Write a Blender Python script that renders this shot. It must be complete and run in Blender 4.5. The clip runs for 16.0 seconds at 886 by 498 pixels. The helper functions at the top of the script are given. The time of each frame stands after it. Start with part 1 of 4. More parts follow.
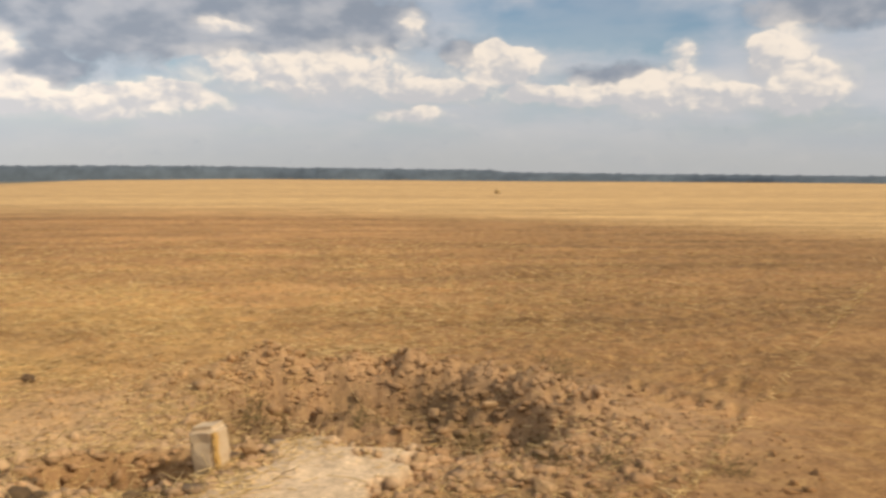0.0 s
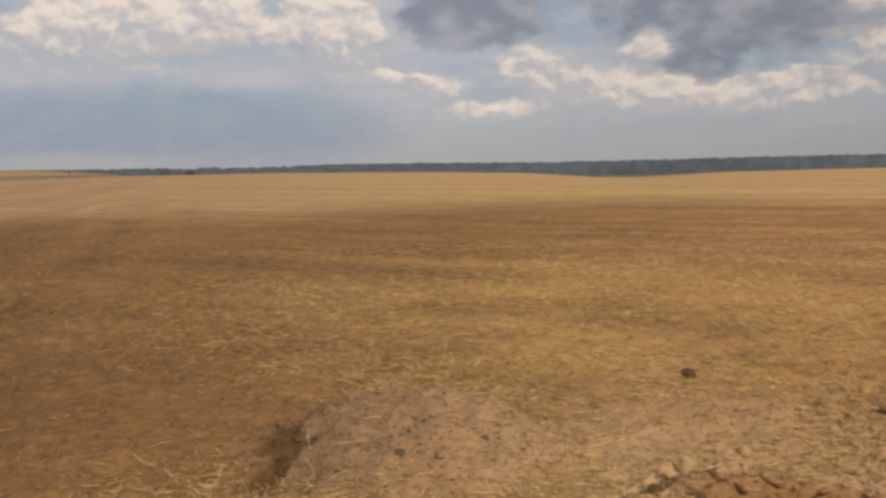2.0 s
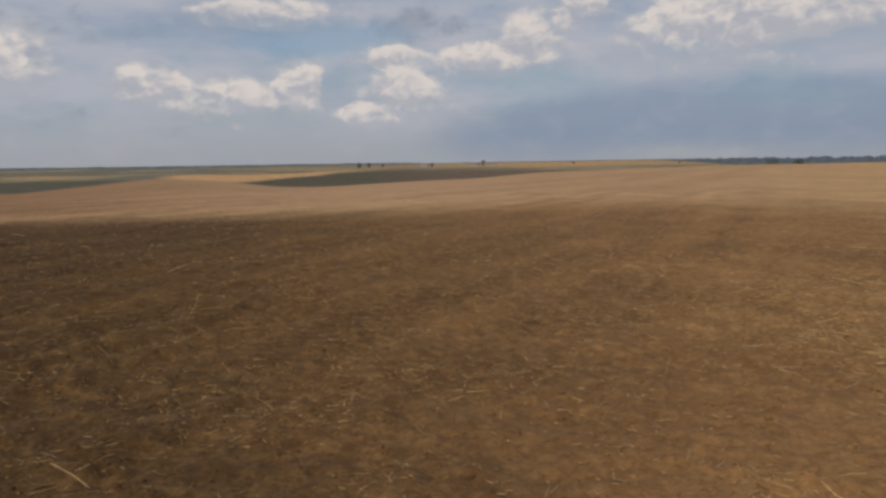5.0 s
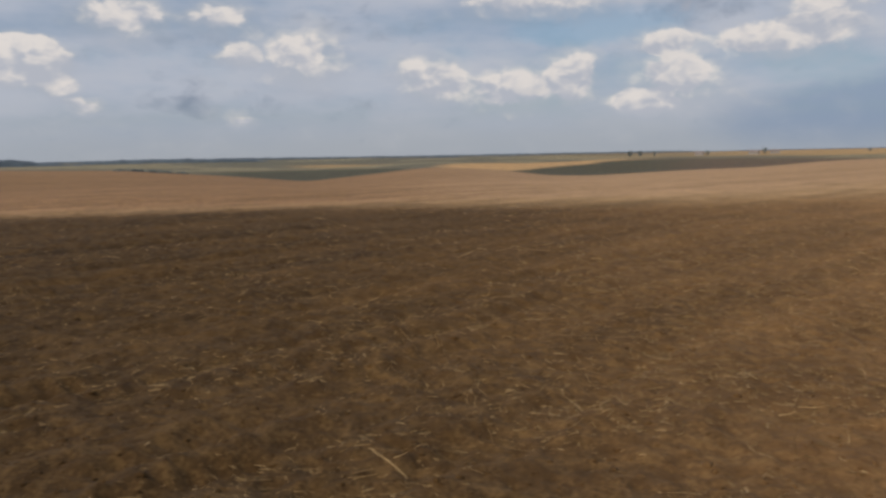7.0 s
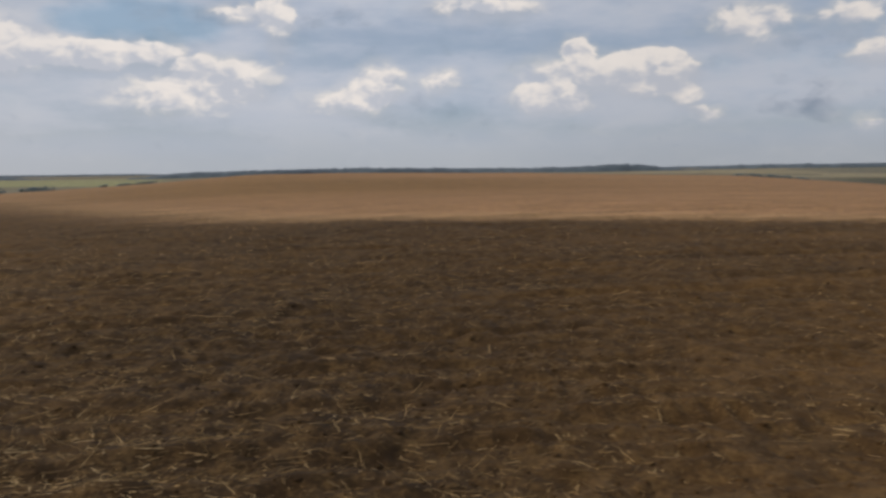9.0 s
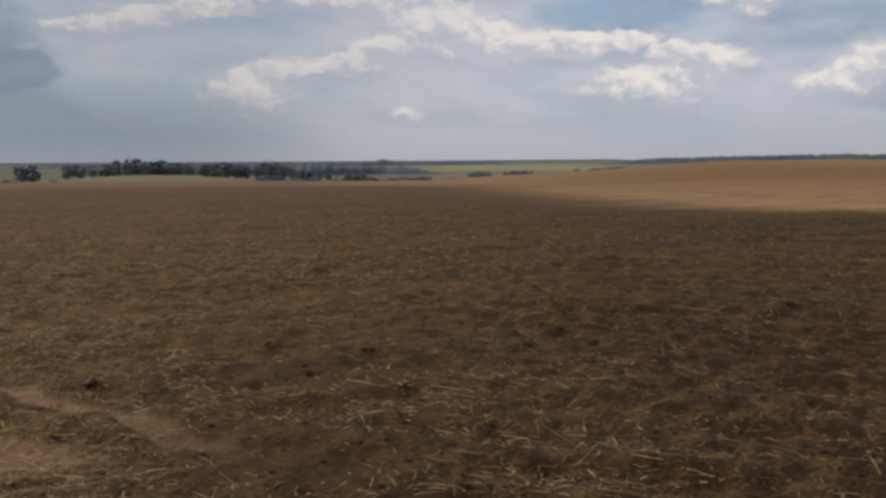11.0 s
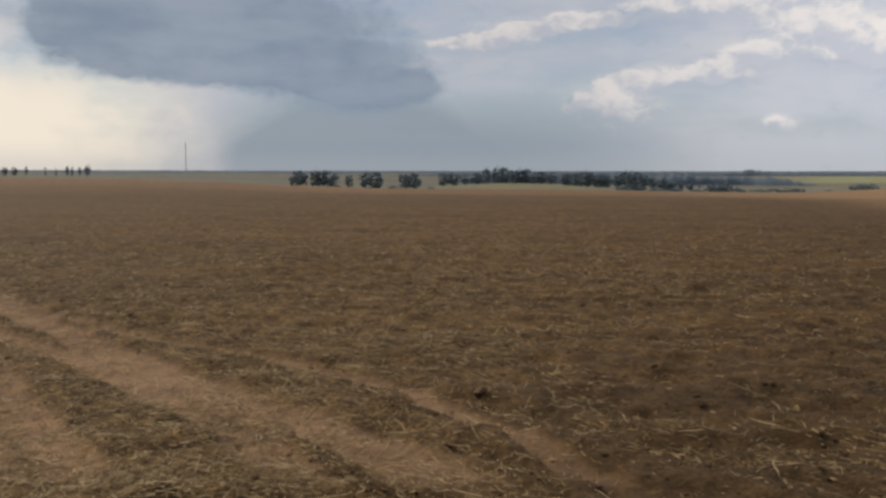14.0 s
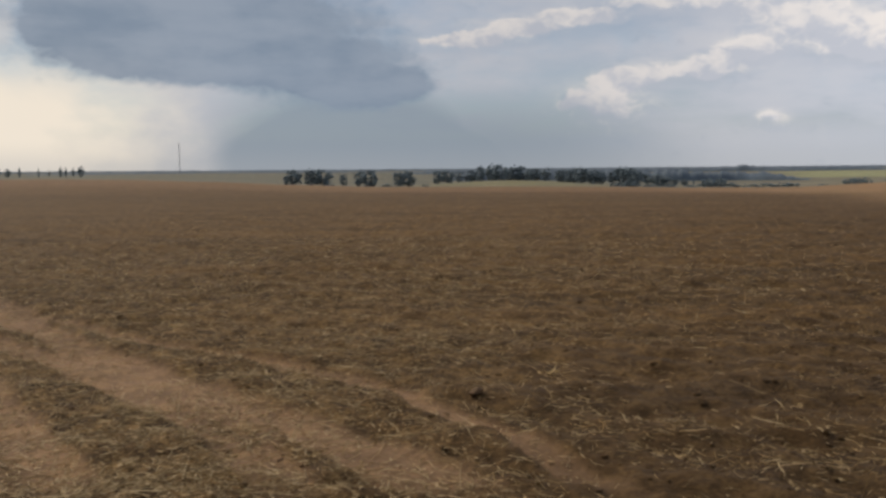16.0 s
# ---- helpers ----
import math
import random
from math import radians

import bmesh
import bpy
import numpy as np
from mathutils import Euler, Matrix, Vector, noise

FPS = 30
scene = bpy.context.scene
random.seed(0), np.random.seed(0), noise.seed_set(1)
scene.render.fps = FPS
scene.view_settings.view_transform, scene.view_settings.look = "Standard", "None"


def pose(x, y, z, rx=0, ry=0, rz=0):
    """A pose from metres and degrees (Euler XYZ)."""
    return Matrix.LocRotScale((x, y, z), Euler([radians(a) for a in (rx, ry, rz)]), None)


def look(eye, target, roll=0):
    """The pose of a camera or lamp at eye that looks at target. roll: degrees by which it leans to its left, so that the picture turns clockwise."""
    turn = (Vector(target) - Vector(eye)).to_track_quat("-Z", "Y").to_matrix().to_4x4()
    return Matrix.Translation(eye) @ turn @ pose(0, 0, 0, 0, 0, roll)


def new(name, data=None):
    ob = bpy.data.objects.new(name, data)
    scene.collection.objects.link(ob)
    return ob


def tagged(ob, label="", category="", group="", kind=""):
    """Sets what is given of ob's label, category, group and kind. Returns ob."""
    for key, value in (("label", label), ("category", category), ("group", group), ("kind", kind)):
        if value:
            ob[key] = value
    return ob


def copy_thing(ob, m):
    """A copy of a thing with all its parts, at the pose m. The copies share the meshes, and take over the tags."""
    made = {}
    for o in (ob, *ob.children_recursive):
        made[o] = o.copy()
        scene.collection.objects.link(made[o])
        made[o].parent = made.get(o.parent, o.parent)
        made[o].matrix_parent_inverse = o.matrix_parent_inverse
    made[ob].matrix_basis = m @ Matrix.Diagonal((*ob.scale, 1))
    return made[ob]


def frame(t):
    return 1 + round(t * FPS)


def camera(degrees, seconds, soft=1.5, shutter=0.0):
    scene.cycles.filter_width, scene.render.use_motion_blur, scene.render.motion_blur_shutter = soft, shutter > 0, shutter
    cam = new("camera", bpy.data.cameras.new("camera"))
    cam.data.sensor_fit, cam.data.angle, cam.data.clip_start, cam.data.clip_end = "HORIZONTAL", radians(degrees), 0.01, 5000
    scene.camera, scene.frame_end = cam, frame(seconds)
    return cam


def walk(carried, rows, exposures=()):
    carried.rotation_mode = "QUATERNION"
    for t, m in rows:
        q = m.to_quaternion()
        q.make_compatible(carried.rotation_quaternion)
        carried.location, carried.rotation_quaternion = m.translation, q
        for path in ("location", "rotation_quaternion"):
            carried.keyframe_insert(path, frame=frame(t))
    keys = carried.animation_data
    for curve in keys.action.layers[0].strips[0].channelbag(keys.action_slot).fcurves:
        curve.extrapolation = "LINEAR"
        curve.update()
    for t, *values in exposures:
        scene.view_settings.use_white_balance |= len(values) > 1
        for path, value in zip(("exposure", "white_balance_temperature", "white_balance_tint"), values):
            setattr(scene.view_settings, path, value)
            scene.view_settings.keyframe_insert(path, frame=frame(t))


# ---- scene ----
# Bearings ("az") are in degrees from +y towards -x; elevations ("el") in degrees.
cam = camera(53.5, 16.0, soft=3.0, shutter=0.25)

# seconds, x, y, z, yaw, pitch, roll
PATH = [
    (0.0, 0.000, 0.000, 1.598, -5.37, -4.88, 0.58),
    (0.5, -0.107, 0.208, 1.556, 3.59, -5.03, -0.49),
    (1.0, -0.207, 0.426, 1.546, 13.16, -4.92, -0.66),
    (1.5, -0.338, 0.594, 1.530, 24.54, -5.11, -0.89),
    (2.0, -0.445, 0.751, 1.515, 34.56, -5.36, -0.84),
    (2.5, -0.614, 0.811, 1.491, 41.77, -5.25, -0.70),
    (3.0, -0.793, 0.836, 1.489, 50.13, -5.05, -0.98),
    (3.5, -0.923, 0.925, 1.474, 57.79, -5.33, -0.86),
    (4.0, -1.043, 0.924, 1.457, 62.70, -5.44, -1.00),
    (4.5, -1.183, 0.886, 1.437, 67.73, -5.24, -0.74),
    (4.7, -1.230, 0.878, 1.434, 69.75, -5.30, -0.78),
    (5.2, -1.345, 0.842, 1.432, 74.20, -5.56, -1.02),
    (5.8, -1.455, 0.795, 1.431, 78.90, -5.72, -1.04),
    (6.4, -1.550, 0.735, 1.430, 83.60, -5.87, -1.06),
    (6.8, -1.622, 0.683, 1.428, 87.20, -5.93, -1.08),
    (7.0, -1.664, 0.645, 1.424, 89.90, -5.90, -1.08),
    (7.5, -1.792, 0.545, 1.421, 99.50, -5.71, -1.70),
    (8.0, -1.987, 0.305, 1.422, 109.66, -4.79, -1.24),
    (8.5, -2.119, 0.154, 1.415, 121.27, -4.39, -0.55),
    (9.0, -2.246, 0.010, 1.410, 128.42, -4.93, -0.82),
    (9.5, -2.314, -0.223, 1.384, 138.24, -5.15, -0.99),
    (10.0, -2.364, -0.374, 1.360, 143.99, -5.57, -0.36),
    (10.2, -2.385, -0.430, 1.359, 146.90, -5.60, -0.36),
    (10.8, -2.412, -0.575, 1.368, 155.30, -5.56, -0.39),
    (11.4, -2.402, -0.700, 1.385, 163.20, -5.43, -0.42),
    (11.9, -2.370, -0.790, 1.399, 168.95, -5.27, -0.44),
    (12.3, -2.326, -0.850, 1.405, 172.80, -5.13, -0.45),
    (12.5, -2.300, -0.880, 1.403, 174.46, -5.06, -0.42),
    (13.0, -2.259, -0.958, 1.394, 178.23, -4.97, -0.42),
    (13.5, -2.241, -0.993, 1.393, 179.38, -4.71, 0.30),
    (14.0, -2.243, -1.021, 1.387, 181.01, -4.85, 0.10),
    (14.5, -2.243, -1.039, 1.382, 182.06, -4.99, -0.14),
    (15.0, -2.236, -1.049, 1.387, 182.26, -4.79, -0.05),
    (15.5, -2.248, -1.054, 1.384, 182.07, -4.68, -0.25),
    (16.0, -2.250, -1.153, 1.373, 180.69, -4.99, -0.44),
]
EXPOSURES = [(0.0, 0.42, 7250, 10), (0.5, 0.40, 7250, 10), (1.0, 0.15, 7250, 10), (1.5, -0.12, 7300, 11), (2.0, -0.18, 7250, 13), (3.0, -0.24, 7150, 16), (3.5, -0.30, 7000, 16), (4.5, -0.38, 6700, 13), (7.0, -0.24, 6400, 10), (8.0, -0.22, 6500, 10), (9.0, -0.22, 6500, 10), (10.0, -0.38, 6500, 10), (10.8, -0.28, 6500, 10), (12.5, -0.05, 6550, 10), (16.0, -0.08, 6550, 10)]
walk(cam, [(t, pose(x, y, z, 90 + p, 0, yaw) @ pose(0, 0, 0, 0, 0, roll)) for t, x, y, z, yaw, p, roll in PATH], EXPOSURES)

# ---- light ----
SUN_AZ, SUN_EL = 231.0, 40.0
sun = new("sun", bpy.data.lights.new("sun", "SUN"))
sun.data.energy, sun.data.angle, sun.data.color = 2.5, radians(1.0), (1.0, 0.90, 0.76)
to_sun = Vector((-math.sin(radians(SUN_AZ)) * math.cos(radians(SUN_EL)), math.cos(radians(SUN_AZ)) * math.cos(radians(SUN_EL)), math.sin(radians(SUN_EL))))
sun.matrix_world = look(to_sun * 100, (0, 0, 0))

# Cloud banks: bearing, elevation, half width, half height of each heap, in degrees.
BANK_NORTH = [
    (7.1, 6.0, 3.3, 1.1), (0.0, 6.0, 3.3, 1.5), (-8.8, 6.1, 2.2, 1.5), (-9.9, 7.0, 0.9, 0.7), (-8.5, 7.9, 0.7, 0.4),
    (18.6, 3.9, 2.9, 0.8), (12.8, 3.9, 3.3, 0.7), (-17.7, 5.0, 1.8, 0.9), (-20.5, 7.6, 0.7, 0.7), (-20.4, 5.0, 2.2, 1.1),
    (-26.5, 6.5, 1.4, 2.1), (-24.8, 7.4, 0.7, 0.8), (8.4, 9.0, 1.3, 0.4), (-3.3, 9.0, 0.7, 0.7), (-3.7, 3.7, 1.8, 0.4),
    (-14.5, 5.0, 1.1, 0.7), (-28.2, 5.0, 1.6, 1.1), (-12.5, 5.0, 1.8, 0.4), (-4.5, 5.2, 1.8, 0.5), (13.5, 5.0, 2.0, 0.5), (-23.5, 4.7, 1.8, 0.5)]
BANK_NORTH_WEST = [
    (41.2, 7.9, 2.5, 1.8), (41.5, 9.4, 1.8, 0.8), (28.9, 5.9, 2.2, 1.3), (38.0, 5.6, 2.0, 0.4),
    (34.6, 4.7, 1.5, 0.7), (31.1, 3.4, 2.2, 0.5), (21.6, 6.9, 1.3, 0.9), (23.8, 4.6, 2.9, 0.9)]
BANK_WEST = [
    (54.4, 7.9, 5.4, 2.0), (51.0, 9.7, 4.6, 1.5), (75.0, 4.4, 2.4, 1.6), (77.4, 3.2, 1.5, 0.5), (75.9, 7.1, 1.4, 0.5),
    (66.8, 8.4, 1.6, 1.0), (71.2, 7.0, 1.3, 0.5), (67.8, 6.5, 2.5, 0.9), (63.4, 9.8, 1.1, 0.9),
    (91.0, 5.1, 1.5, 1.1), (85.4, 4.1, 3.3, 1.3), (81.2, 5.3, 1.1, 1.1), (83.5, 9.5, 4.4, 0.8)]
BANK_SOUTH_WEST = [
    (103.3, 8.7, 1.5, 0.9), (109.1, 8.6, 2.2, 1.1), (98.7, 6.2, 2.2, 1.6), (114.8, 5.9, 1.5, 0.9), (112.7, 4.4, 0.7, 0.5),
    (111.6, 3.4, 0.7, 0.4), (102.8, 6.5, 0.8, 0.5), (102.5, 2.5, 0.7, 0.4), (118.3, 5.8, 3.6, 1.3), (115.5, 6.6, 1.6, 0.7),
    (119.6, 7.9, 0.7, 0.5), (121.7, 4.3, 1.6, 0.7), (125.5, 10.3, 2.9, 0.7), (128.4, 5.7, 1.1, 0.7), (132.2, 5.9, 1.1, 0.9),
    (134.2, 4.5, 2.2, 0.8), (138.6, 9.5, 0.7, 1.6), (140.8, 10.0, 1.8, 0.5)]
BANK_SOUTH = [
    (146.6, 7.3, 2.2, 0.9), (149.8, 7.2, 1.3, 0.7), (153.8, 7.2, 2.2, 0.9), (141.5, 6.1, 2.2, 0.9), (145.1, 4.6, 3.3, 0.9),
    (180.2, 8.1, 2.0, 0.45), (177.0, 8.7, 2.2, 0.5), (173.2, 9.4, 2.4, 0.5), (164.9, 10.1, 5.1, 0.7), (157.3, 8.1, 3.3, 1.3), (166.6, 6.0, 2.5, 0.6), (170.5, 3.8, 2.4, 1.5),
    (160.2, 3.1, 0.7, 0.4), (162.7, 6.8, 1.5, 0.8)]
GREY_NORTH = [
    (2.8, 9.1, 6.9, 2.5), (15.5, 9.2, 8.5, 2.7), (-28.6, 9.8, 4.4, 1.2), (-16.6, 6.1, 3.5, 0.9), (-7.3, 7.5, 2.2, 1.1),
    (20.0, 5.6, 3.3, 1.1), (32.4, 9.4, 4.7, 2.0)]
SHOWERS = [(47.0, 2.4, 13.0, 3.4), (57.0, 3.2, 12.0, 2.6), (66.0, 1.8, 9.0, 2.6)]
GREY_SOUTH = [
    (73.2, 9.0, 3.3, 1.5),     (96.1, 8.6, 4.7, 1.0), (105.5, 7.5, 2.5, 0.5), (97.7, 3.4, 3.5, 0.9), (106.0, 3.4, 2.0, 0.5), (74.5, 8.7, 2.7, 0.9),
    (135.9, 9.9, 2.4, 1.0), (128.4, 4.1, 4.2, 0.9), (103.6, 8.2, 2.0, 0.8), (105.3, 4.3, 2.9, 1.3)]
BLUE_GAPS = [(-15.0, 9.5, 11.0, 2.6), (147.0, 9.3, 6.0, 1.8), (80.0, 8.2, 7.0, 1.6), (66.0, 5.0, 5.0, 1.5), (10.0, 6.6, 2.5, 0.8)]
STORM = [(194.0, 9.0, 13.0, 4.2), (198.5, 7.6, 9.5, 2.6), (188.0, 6.2, 8.0, 2.6), (185.0, 5.4, 4.5, 1.6), (199.0, 10.6, 11.0, 3.6)]
RAIN = [(188.0, 2.0, 9.0, 5.0), (179.0, 1.0, 17.0, 5.0), (186.0, 0.0, 10.0, 4.0)]


class Nodes:
    """Short calls for building a node tree."""

    def __init__(self, tree):
        self.tree = tree
        tree.nodes.clear()

    def add(self, kind, *inputs):
        node = self.tree.nodes.new(kind)
        for slot, value in enumerate(inputs):
            self.put(node, slot, value)
        return node

    def put(self, node, slot, value):
        if value is None:
            return
        if isinstance(value, bpy.types.NodeSocket):
            self.tree.links.new(value, node.inputs[slot])
        else:
            node.inputs[slot].default_value = value

    def math(self, op, a, b=None, c=None, clamp=False):
        node = self.add("ShaderNodeMath", a, b, c)
        node.operation, node.use_clamp = op, clamp
        return node.outputs[0]

    def vec(self, op, a, b=None, c=None):
        node = self.add("ShaderNodeVectorMath", a, b, c)
        node.operation = op
        return node.outputs["Value"] if op in ("DOT_PRODUCT", "LENGTH") else node.outputs[0]

    def mix(self, factor, a, b):
        node = self.add("ShaderNodeMix")
        node.data_type = "RGBA"
        self.put(node, 0, factor)
        self.put(node, 6, a)
        self.put(node, 7, b)
        return node.outputs[2]

    def step(self, value, low, high, out_low=0.0, out_high=1.0):
        node = self.add("ShaderNodeMapRange", value, low, high, out_low, out_high)
        node.interpolation_type = "SMOOTHSTEP"
        return node.outputs[0]

    def attribute(self, name):
        node = self.add("ShaderNodeAttribute")
        node.attribute_name = name
        return node.outputs

    def noise(self, vector, scale, detail=4.0, rough=0.55):
        node = self.add("ShaderNodeTexNoise")
        for key, value in (("Vector", vector), ("Scale", scale), ("Detail", detail), ("Roughness", rough)):
            self.put(node, key, value)
        return node.outputs


def rgb(r, g, b):
    return (r, g, b, 1.0)


def heaps(n, place, banks, grow=1.0):
    """The summed bodies of the heaps, and how high in its heap a direction lies."""
    state = None
    for bank in banks:
        for az, el, wide, tall in bank:
            wide, tall = wide * grow, tall * grow
            here = n.vec("MULTIPLY_ADD", state, (1e-9, 1e-9, 1e-9), place) if state else place
            at = n.vec("MULTIPLY_ADD", here, (1 / wide, 1 / tall, 0), (-az / wide, -el / tall, 1))
            inside = n.math("SUBTRACT", 2.0, n.vec("DOT_PRODUCT", at, at), clamp=True)
            state = n.vec("MULTIPLY_ADD", at, inside, state or (0, 0, 0))
    _, high, body = n.add("ShaderNodeSeparateXYZ", state).outputs
    return body, high


world = bpy.data.worlds.new("sky")
scene.world = world
world.use_nodes = True
n = Nodes(world.node_tree)
x, y, z = n.add("ShaderNodeSeparateXYZ", n.add("ShaderNodeTexCoord").outputs["Generated"]).outputs
az = n.math("MULTIPLY_ADD", n.math("ARCTAN2", n.math("MULTIPLY", y, -1.0), n.math("MULTIPLY", x, -1.0)), 180 / math.pi, 90.0)
el = n.math("MULTIPLY", n.math("ARCSINE", z), 180 / math.pi)
flat = n.add("ShaderNodeCombineXYZ", az, el, 0.0).outputs[0]
stretched = n.vec("MULTIPLY", flat, (0.62, 1.0, 1.0))
billow = n.noise(stretched, 0.55, 6.0, 0.50)
above = n.noise(n.vec("ADD", stretched, (-0.30, 0.55, 0.0)), 0.55, 3.0, 0.45)["Fac"]
slow = n.noise(n.vec("MULTIPLY", flat, (0.3, 1.0, 1.0)), 0.30, 5.0, 0.55)["Fac"]
swirl = n.noise(stretched, 0.9, 3.0, 0.5)["Color"]
warp = n.vec("MULTIPLY_ADD", n.vec("SUBTRACT", swirl, (0.5, 0.5, 0.5)), (1.9, 1.1, 0.0), flat)


def puffs(place):
    """Rounded cauliflower bulges: high in the middle of a bulge, low in the creases."""
    node = n.add("ShaderNodeTexVoronoi")
    node.voronoi_dimensions, node.feature = "2D", "SMOOTH_F1"
    for key, value in (("Vector", place), ("Scale", 0.62), ("Detail", 2.0), ("Roughness", 0.55), ("Lacunarity", 2.3), ("Smoothness", 0.35)):
        n.put(node, key, value)
    return n.math("SUBTRACT", 0.5, node.outputs["Distance"])


bulged = n.vec("MULTIPLY", warp, (0.75, 1.0, 1.0))
bulge = puffs(bulged)
bulge_above = puffs(n.vec("ADD", bulged, (-0.25, 0.45, 0.0)))
lumpy = n.math("MULTIPLY", n.math("SUBTRACT", billow["Fac"], 0.5), 3.0)
bright, high = heaps(n, warp, (BANK_NORTH, BANK_NORTH_WEST, BANK_WEST, BANK_SOUTH_WEST, BANK_SOUTH), 2.0)
body = bright
bright = n.math("MAXIMUM", n.math("MULTIPLY_ADD", bright, 1.9, -0.80), 0.0)
grey, _ = heaps(n, warp, (GREY_NORTH,), 1.35)
grey = n.math("MULTIPLY", grey, 1.5)
pale, _ = heaps(n, warp, (GREY_SOUTH,), 1.5)
grey = n.math("MULTIPLY_ADD", pale, 0.36, grey)
soft = n.vec("MULTIPLY_ADD", n.vec("SUBTRACT", swirl, (0.5, 0.5, 0.5)), (1.0, 0.7, 0.0), flat)
blue, _ = heaps(n, warp, (BLUE_GAPS,), 1.0)
storm, _ = heaps(n, warp, (STORM,), 1.0)
rain, _ = heaps(n, flat, (RAIN,), 1.0)
showers, _ = heaps(n, soft, (SHOWERS,), 1.0)

day = n.add("ShaderNodeTexSky")
day.sky_type, day.sun_disc, day.sun_elevation, day.sun_rotation = "NISHITA", False, radians(SUN_EL), -radians(SUN_AZ)
clear = n.vec("MULTIPLY", day.outputs[0], (0.84, 0.97, 1.08))
low = n.step(el, 1.5, 6.5, 1.0, 0.0)
open_sky = n.math("MULTIPLY", n.step(n.math("MULTIPLY_ADD", lumpy, 0.4, blue), -0.05, 0.85), n.step(el, 3.0, 6.5))
veil = n.math("SUBTRACT", n.step(slow, 0.30, 0.60, 0.62, 0.95), n.math("MULTIPLY", open_sky, n.step(az, 20.0, 60.0, 0.72, 0.42)), clamp=True)
veil = n.math("MAXIMUM", n.math("MULTIPLY", low, 0.96), veil)
color = n.mix(n.step(slow, 0.25, 0.72), rgb(0.37, 0.43, 0.545), rgb(0.49, 0.51, 0.57))
color = n.mix(n.step(el, 5.0, 0.5, 0.0, 0.75), color, rgb(0.37, 0.395, 0.43))
color = n.mix(n.math("MULTIPLY", n.step(showers, 0.0, 1.0), 0.75), color, rgb(0.225, 0.30, 0.43))
color = n.mix(n.step(az, 138.0, 166.0, 0.0, 0.6), color, rgb(0.50, 0.505, 0.54))
color = n.mix(n.math("MULTIPLY", open_sky, n.step(az, 60.0, 90.0, 0.0, 0.85)), color, rgb(0.40, 0.53, 0.68))
shade = n.step(n.math("MULTIPLY_ADD", bulge, 0.5, n.math("MULTIPLY_ADD", lumpy, 0.3, grey)), 0.0, 0.85)
murk = n.mix(n.step(billow["Fac"], 0.38, 0.66), rgb(0.195, 0.24, 0.32), rgb(0.31, 0.345, 0.42))
color = n.mix(n.math("MULTIPLY", shade, 0.88), color, murk)
mean_high = n.math("MULTIPLY", n.math("DIVIDE", high, n.math("MAXIMUM", body, 0.05)), 1.4)
lit = n.math("MULTIPLY_ADD", n.math("MULTIPLY_ADD", n.math("SUBTRACT", bulge, bulge_above), 0.55, n.math("SUBTRACT", billow["Fac"], above)), 1.5, n.math("MULTIPLY_ADD", mean_high, 0.75, 0.42))
cloud = n.mix(n.step(lit, 0.0, 1.05), rgb(0.47, 0.485, 0.535), rgb(0.80, 0.735, 0.68))
edge = n.math("MULTIPLY_ADD", bright, 2.1, n.math("MULTIPLY_ADD", bulge, 0.95, n.math("MULTIPLY", lumpy, 0.35)))
fringe = n.math("MULTIPLY", n.step(n.math("MULTIPLY_ADD", lumpy, 0.5, body), -0.15, 1.1), 0.78)
color = n.mix(fringe, color, n.mix(n.step(lit, 0.0, 1.2), rgb(0.43, 0.455, 0.52), rgb(0.60, 0.585, 0.595)))
puff = n.math("MULTIPLY", n.step(edge, -0.05, n.step(mean_high, -0.6, 0.4, 2.7, 1.30)), n.step(bright, 0.0, 0.45))
color = n.mix(n.math("MULTIPLY", puff, n.step(az, 148.0, 160.0, 0.80, 0.45)), color, cloud)
gap = n.step(n.math("MULTIPLY_ADD", lumpy, 3.0, az), 193.0, 205.0)
glow = n.math("MULTIPLY", gap, n.step(n.math("MULTIPLY_ADD", lumpy, 0.8, el), 4.0, 9.0, 1.0, 0.3))
color = n.mix(glow, color, rgb(0.88, 0.79, 0.67))
clear_below = n.math("MULTIPLY", n.step(n.math("MULTIPLY_ADD", lumpy, 1.5, az), 192.0, 199.5), n.step(n.math("MULTIPLY_ADD", lumpy, 0.5, el), 5.6, 4.4))
dark = n.math("MULTIPLY", n.step(n.math("MULTIPLY_ADD", bulge, 0.25, n.math("MULTIPLY_ADD", lumpy, 0.22, storm)), -0.05, 0.75), n.math("SUBTRACT", 1.0, clear_below))
falling = n.math("MULTIPLY", n.step(rain, 0.0, 1.1), 0.9)
color = n.mix(falling, color, rgb(0.250, 0.300, 0.362))
gloom = n.mix(n.step(n.math("MULTIPLY_ADD", billow["Fac"], 0.35, slow), 0.45, 0.85), rgb(0.165, 0.228, 0.315), rgb(0.265, 0.32, 0.40))
color = n.mix(n.math("MULTIPLY", dark, 0.88), color, gloom)
color = n.mix(n.step(el, 2.2, 0.0, 0.0, 0.4), color, rgb(0.38, 0.40, 0.43))
cover = n.math("MAXIMUM", n.math("MAXIMUM", veil, n.math("MAXIMUM", puff, fringe)), n.math("MAXIMUM", shade, n.math("MAXIMUM", n.math("MAXIMUM", dark, falling), glow)))
swell = n.math("MULTIPLY", n.step(az, -8.0, 45.0, 0.88, 1.13), n.math("MULTIPLY", n.step(az, 112.0, 130.0, 1.0, 1.12), n.step(az, 150.0, 178.0, 1.0, 0.82)))
color = n.vec("SCALE", color)
n.put(color.node, "Scale", swell)
sky_light = n.add("ShaderNodeBackground", clear, 0.07).outputs[0]
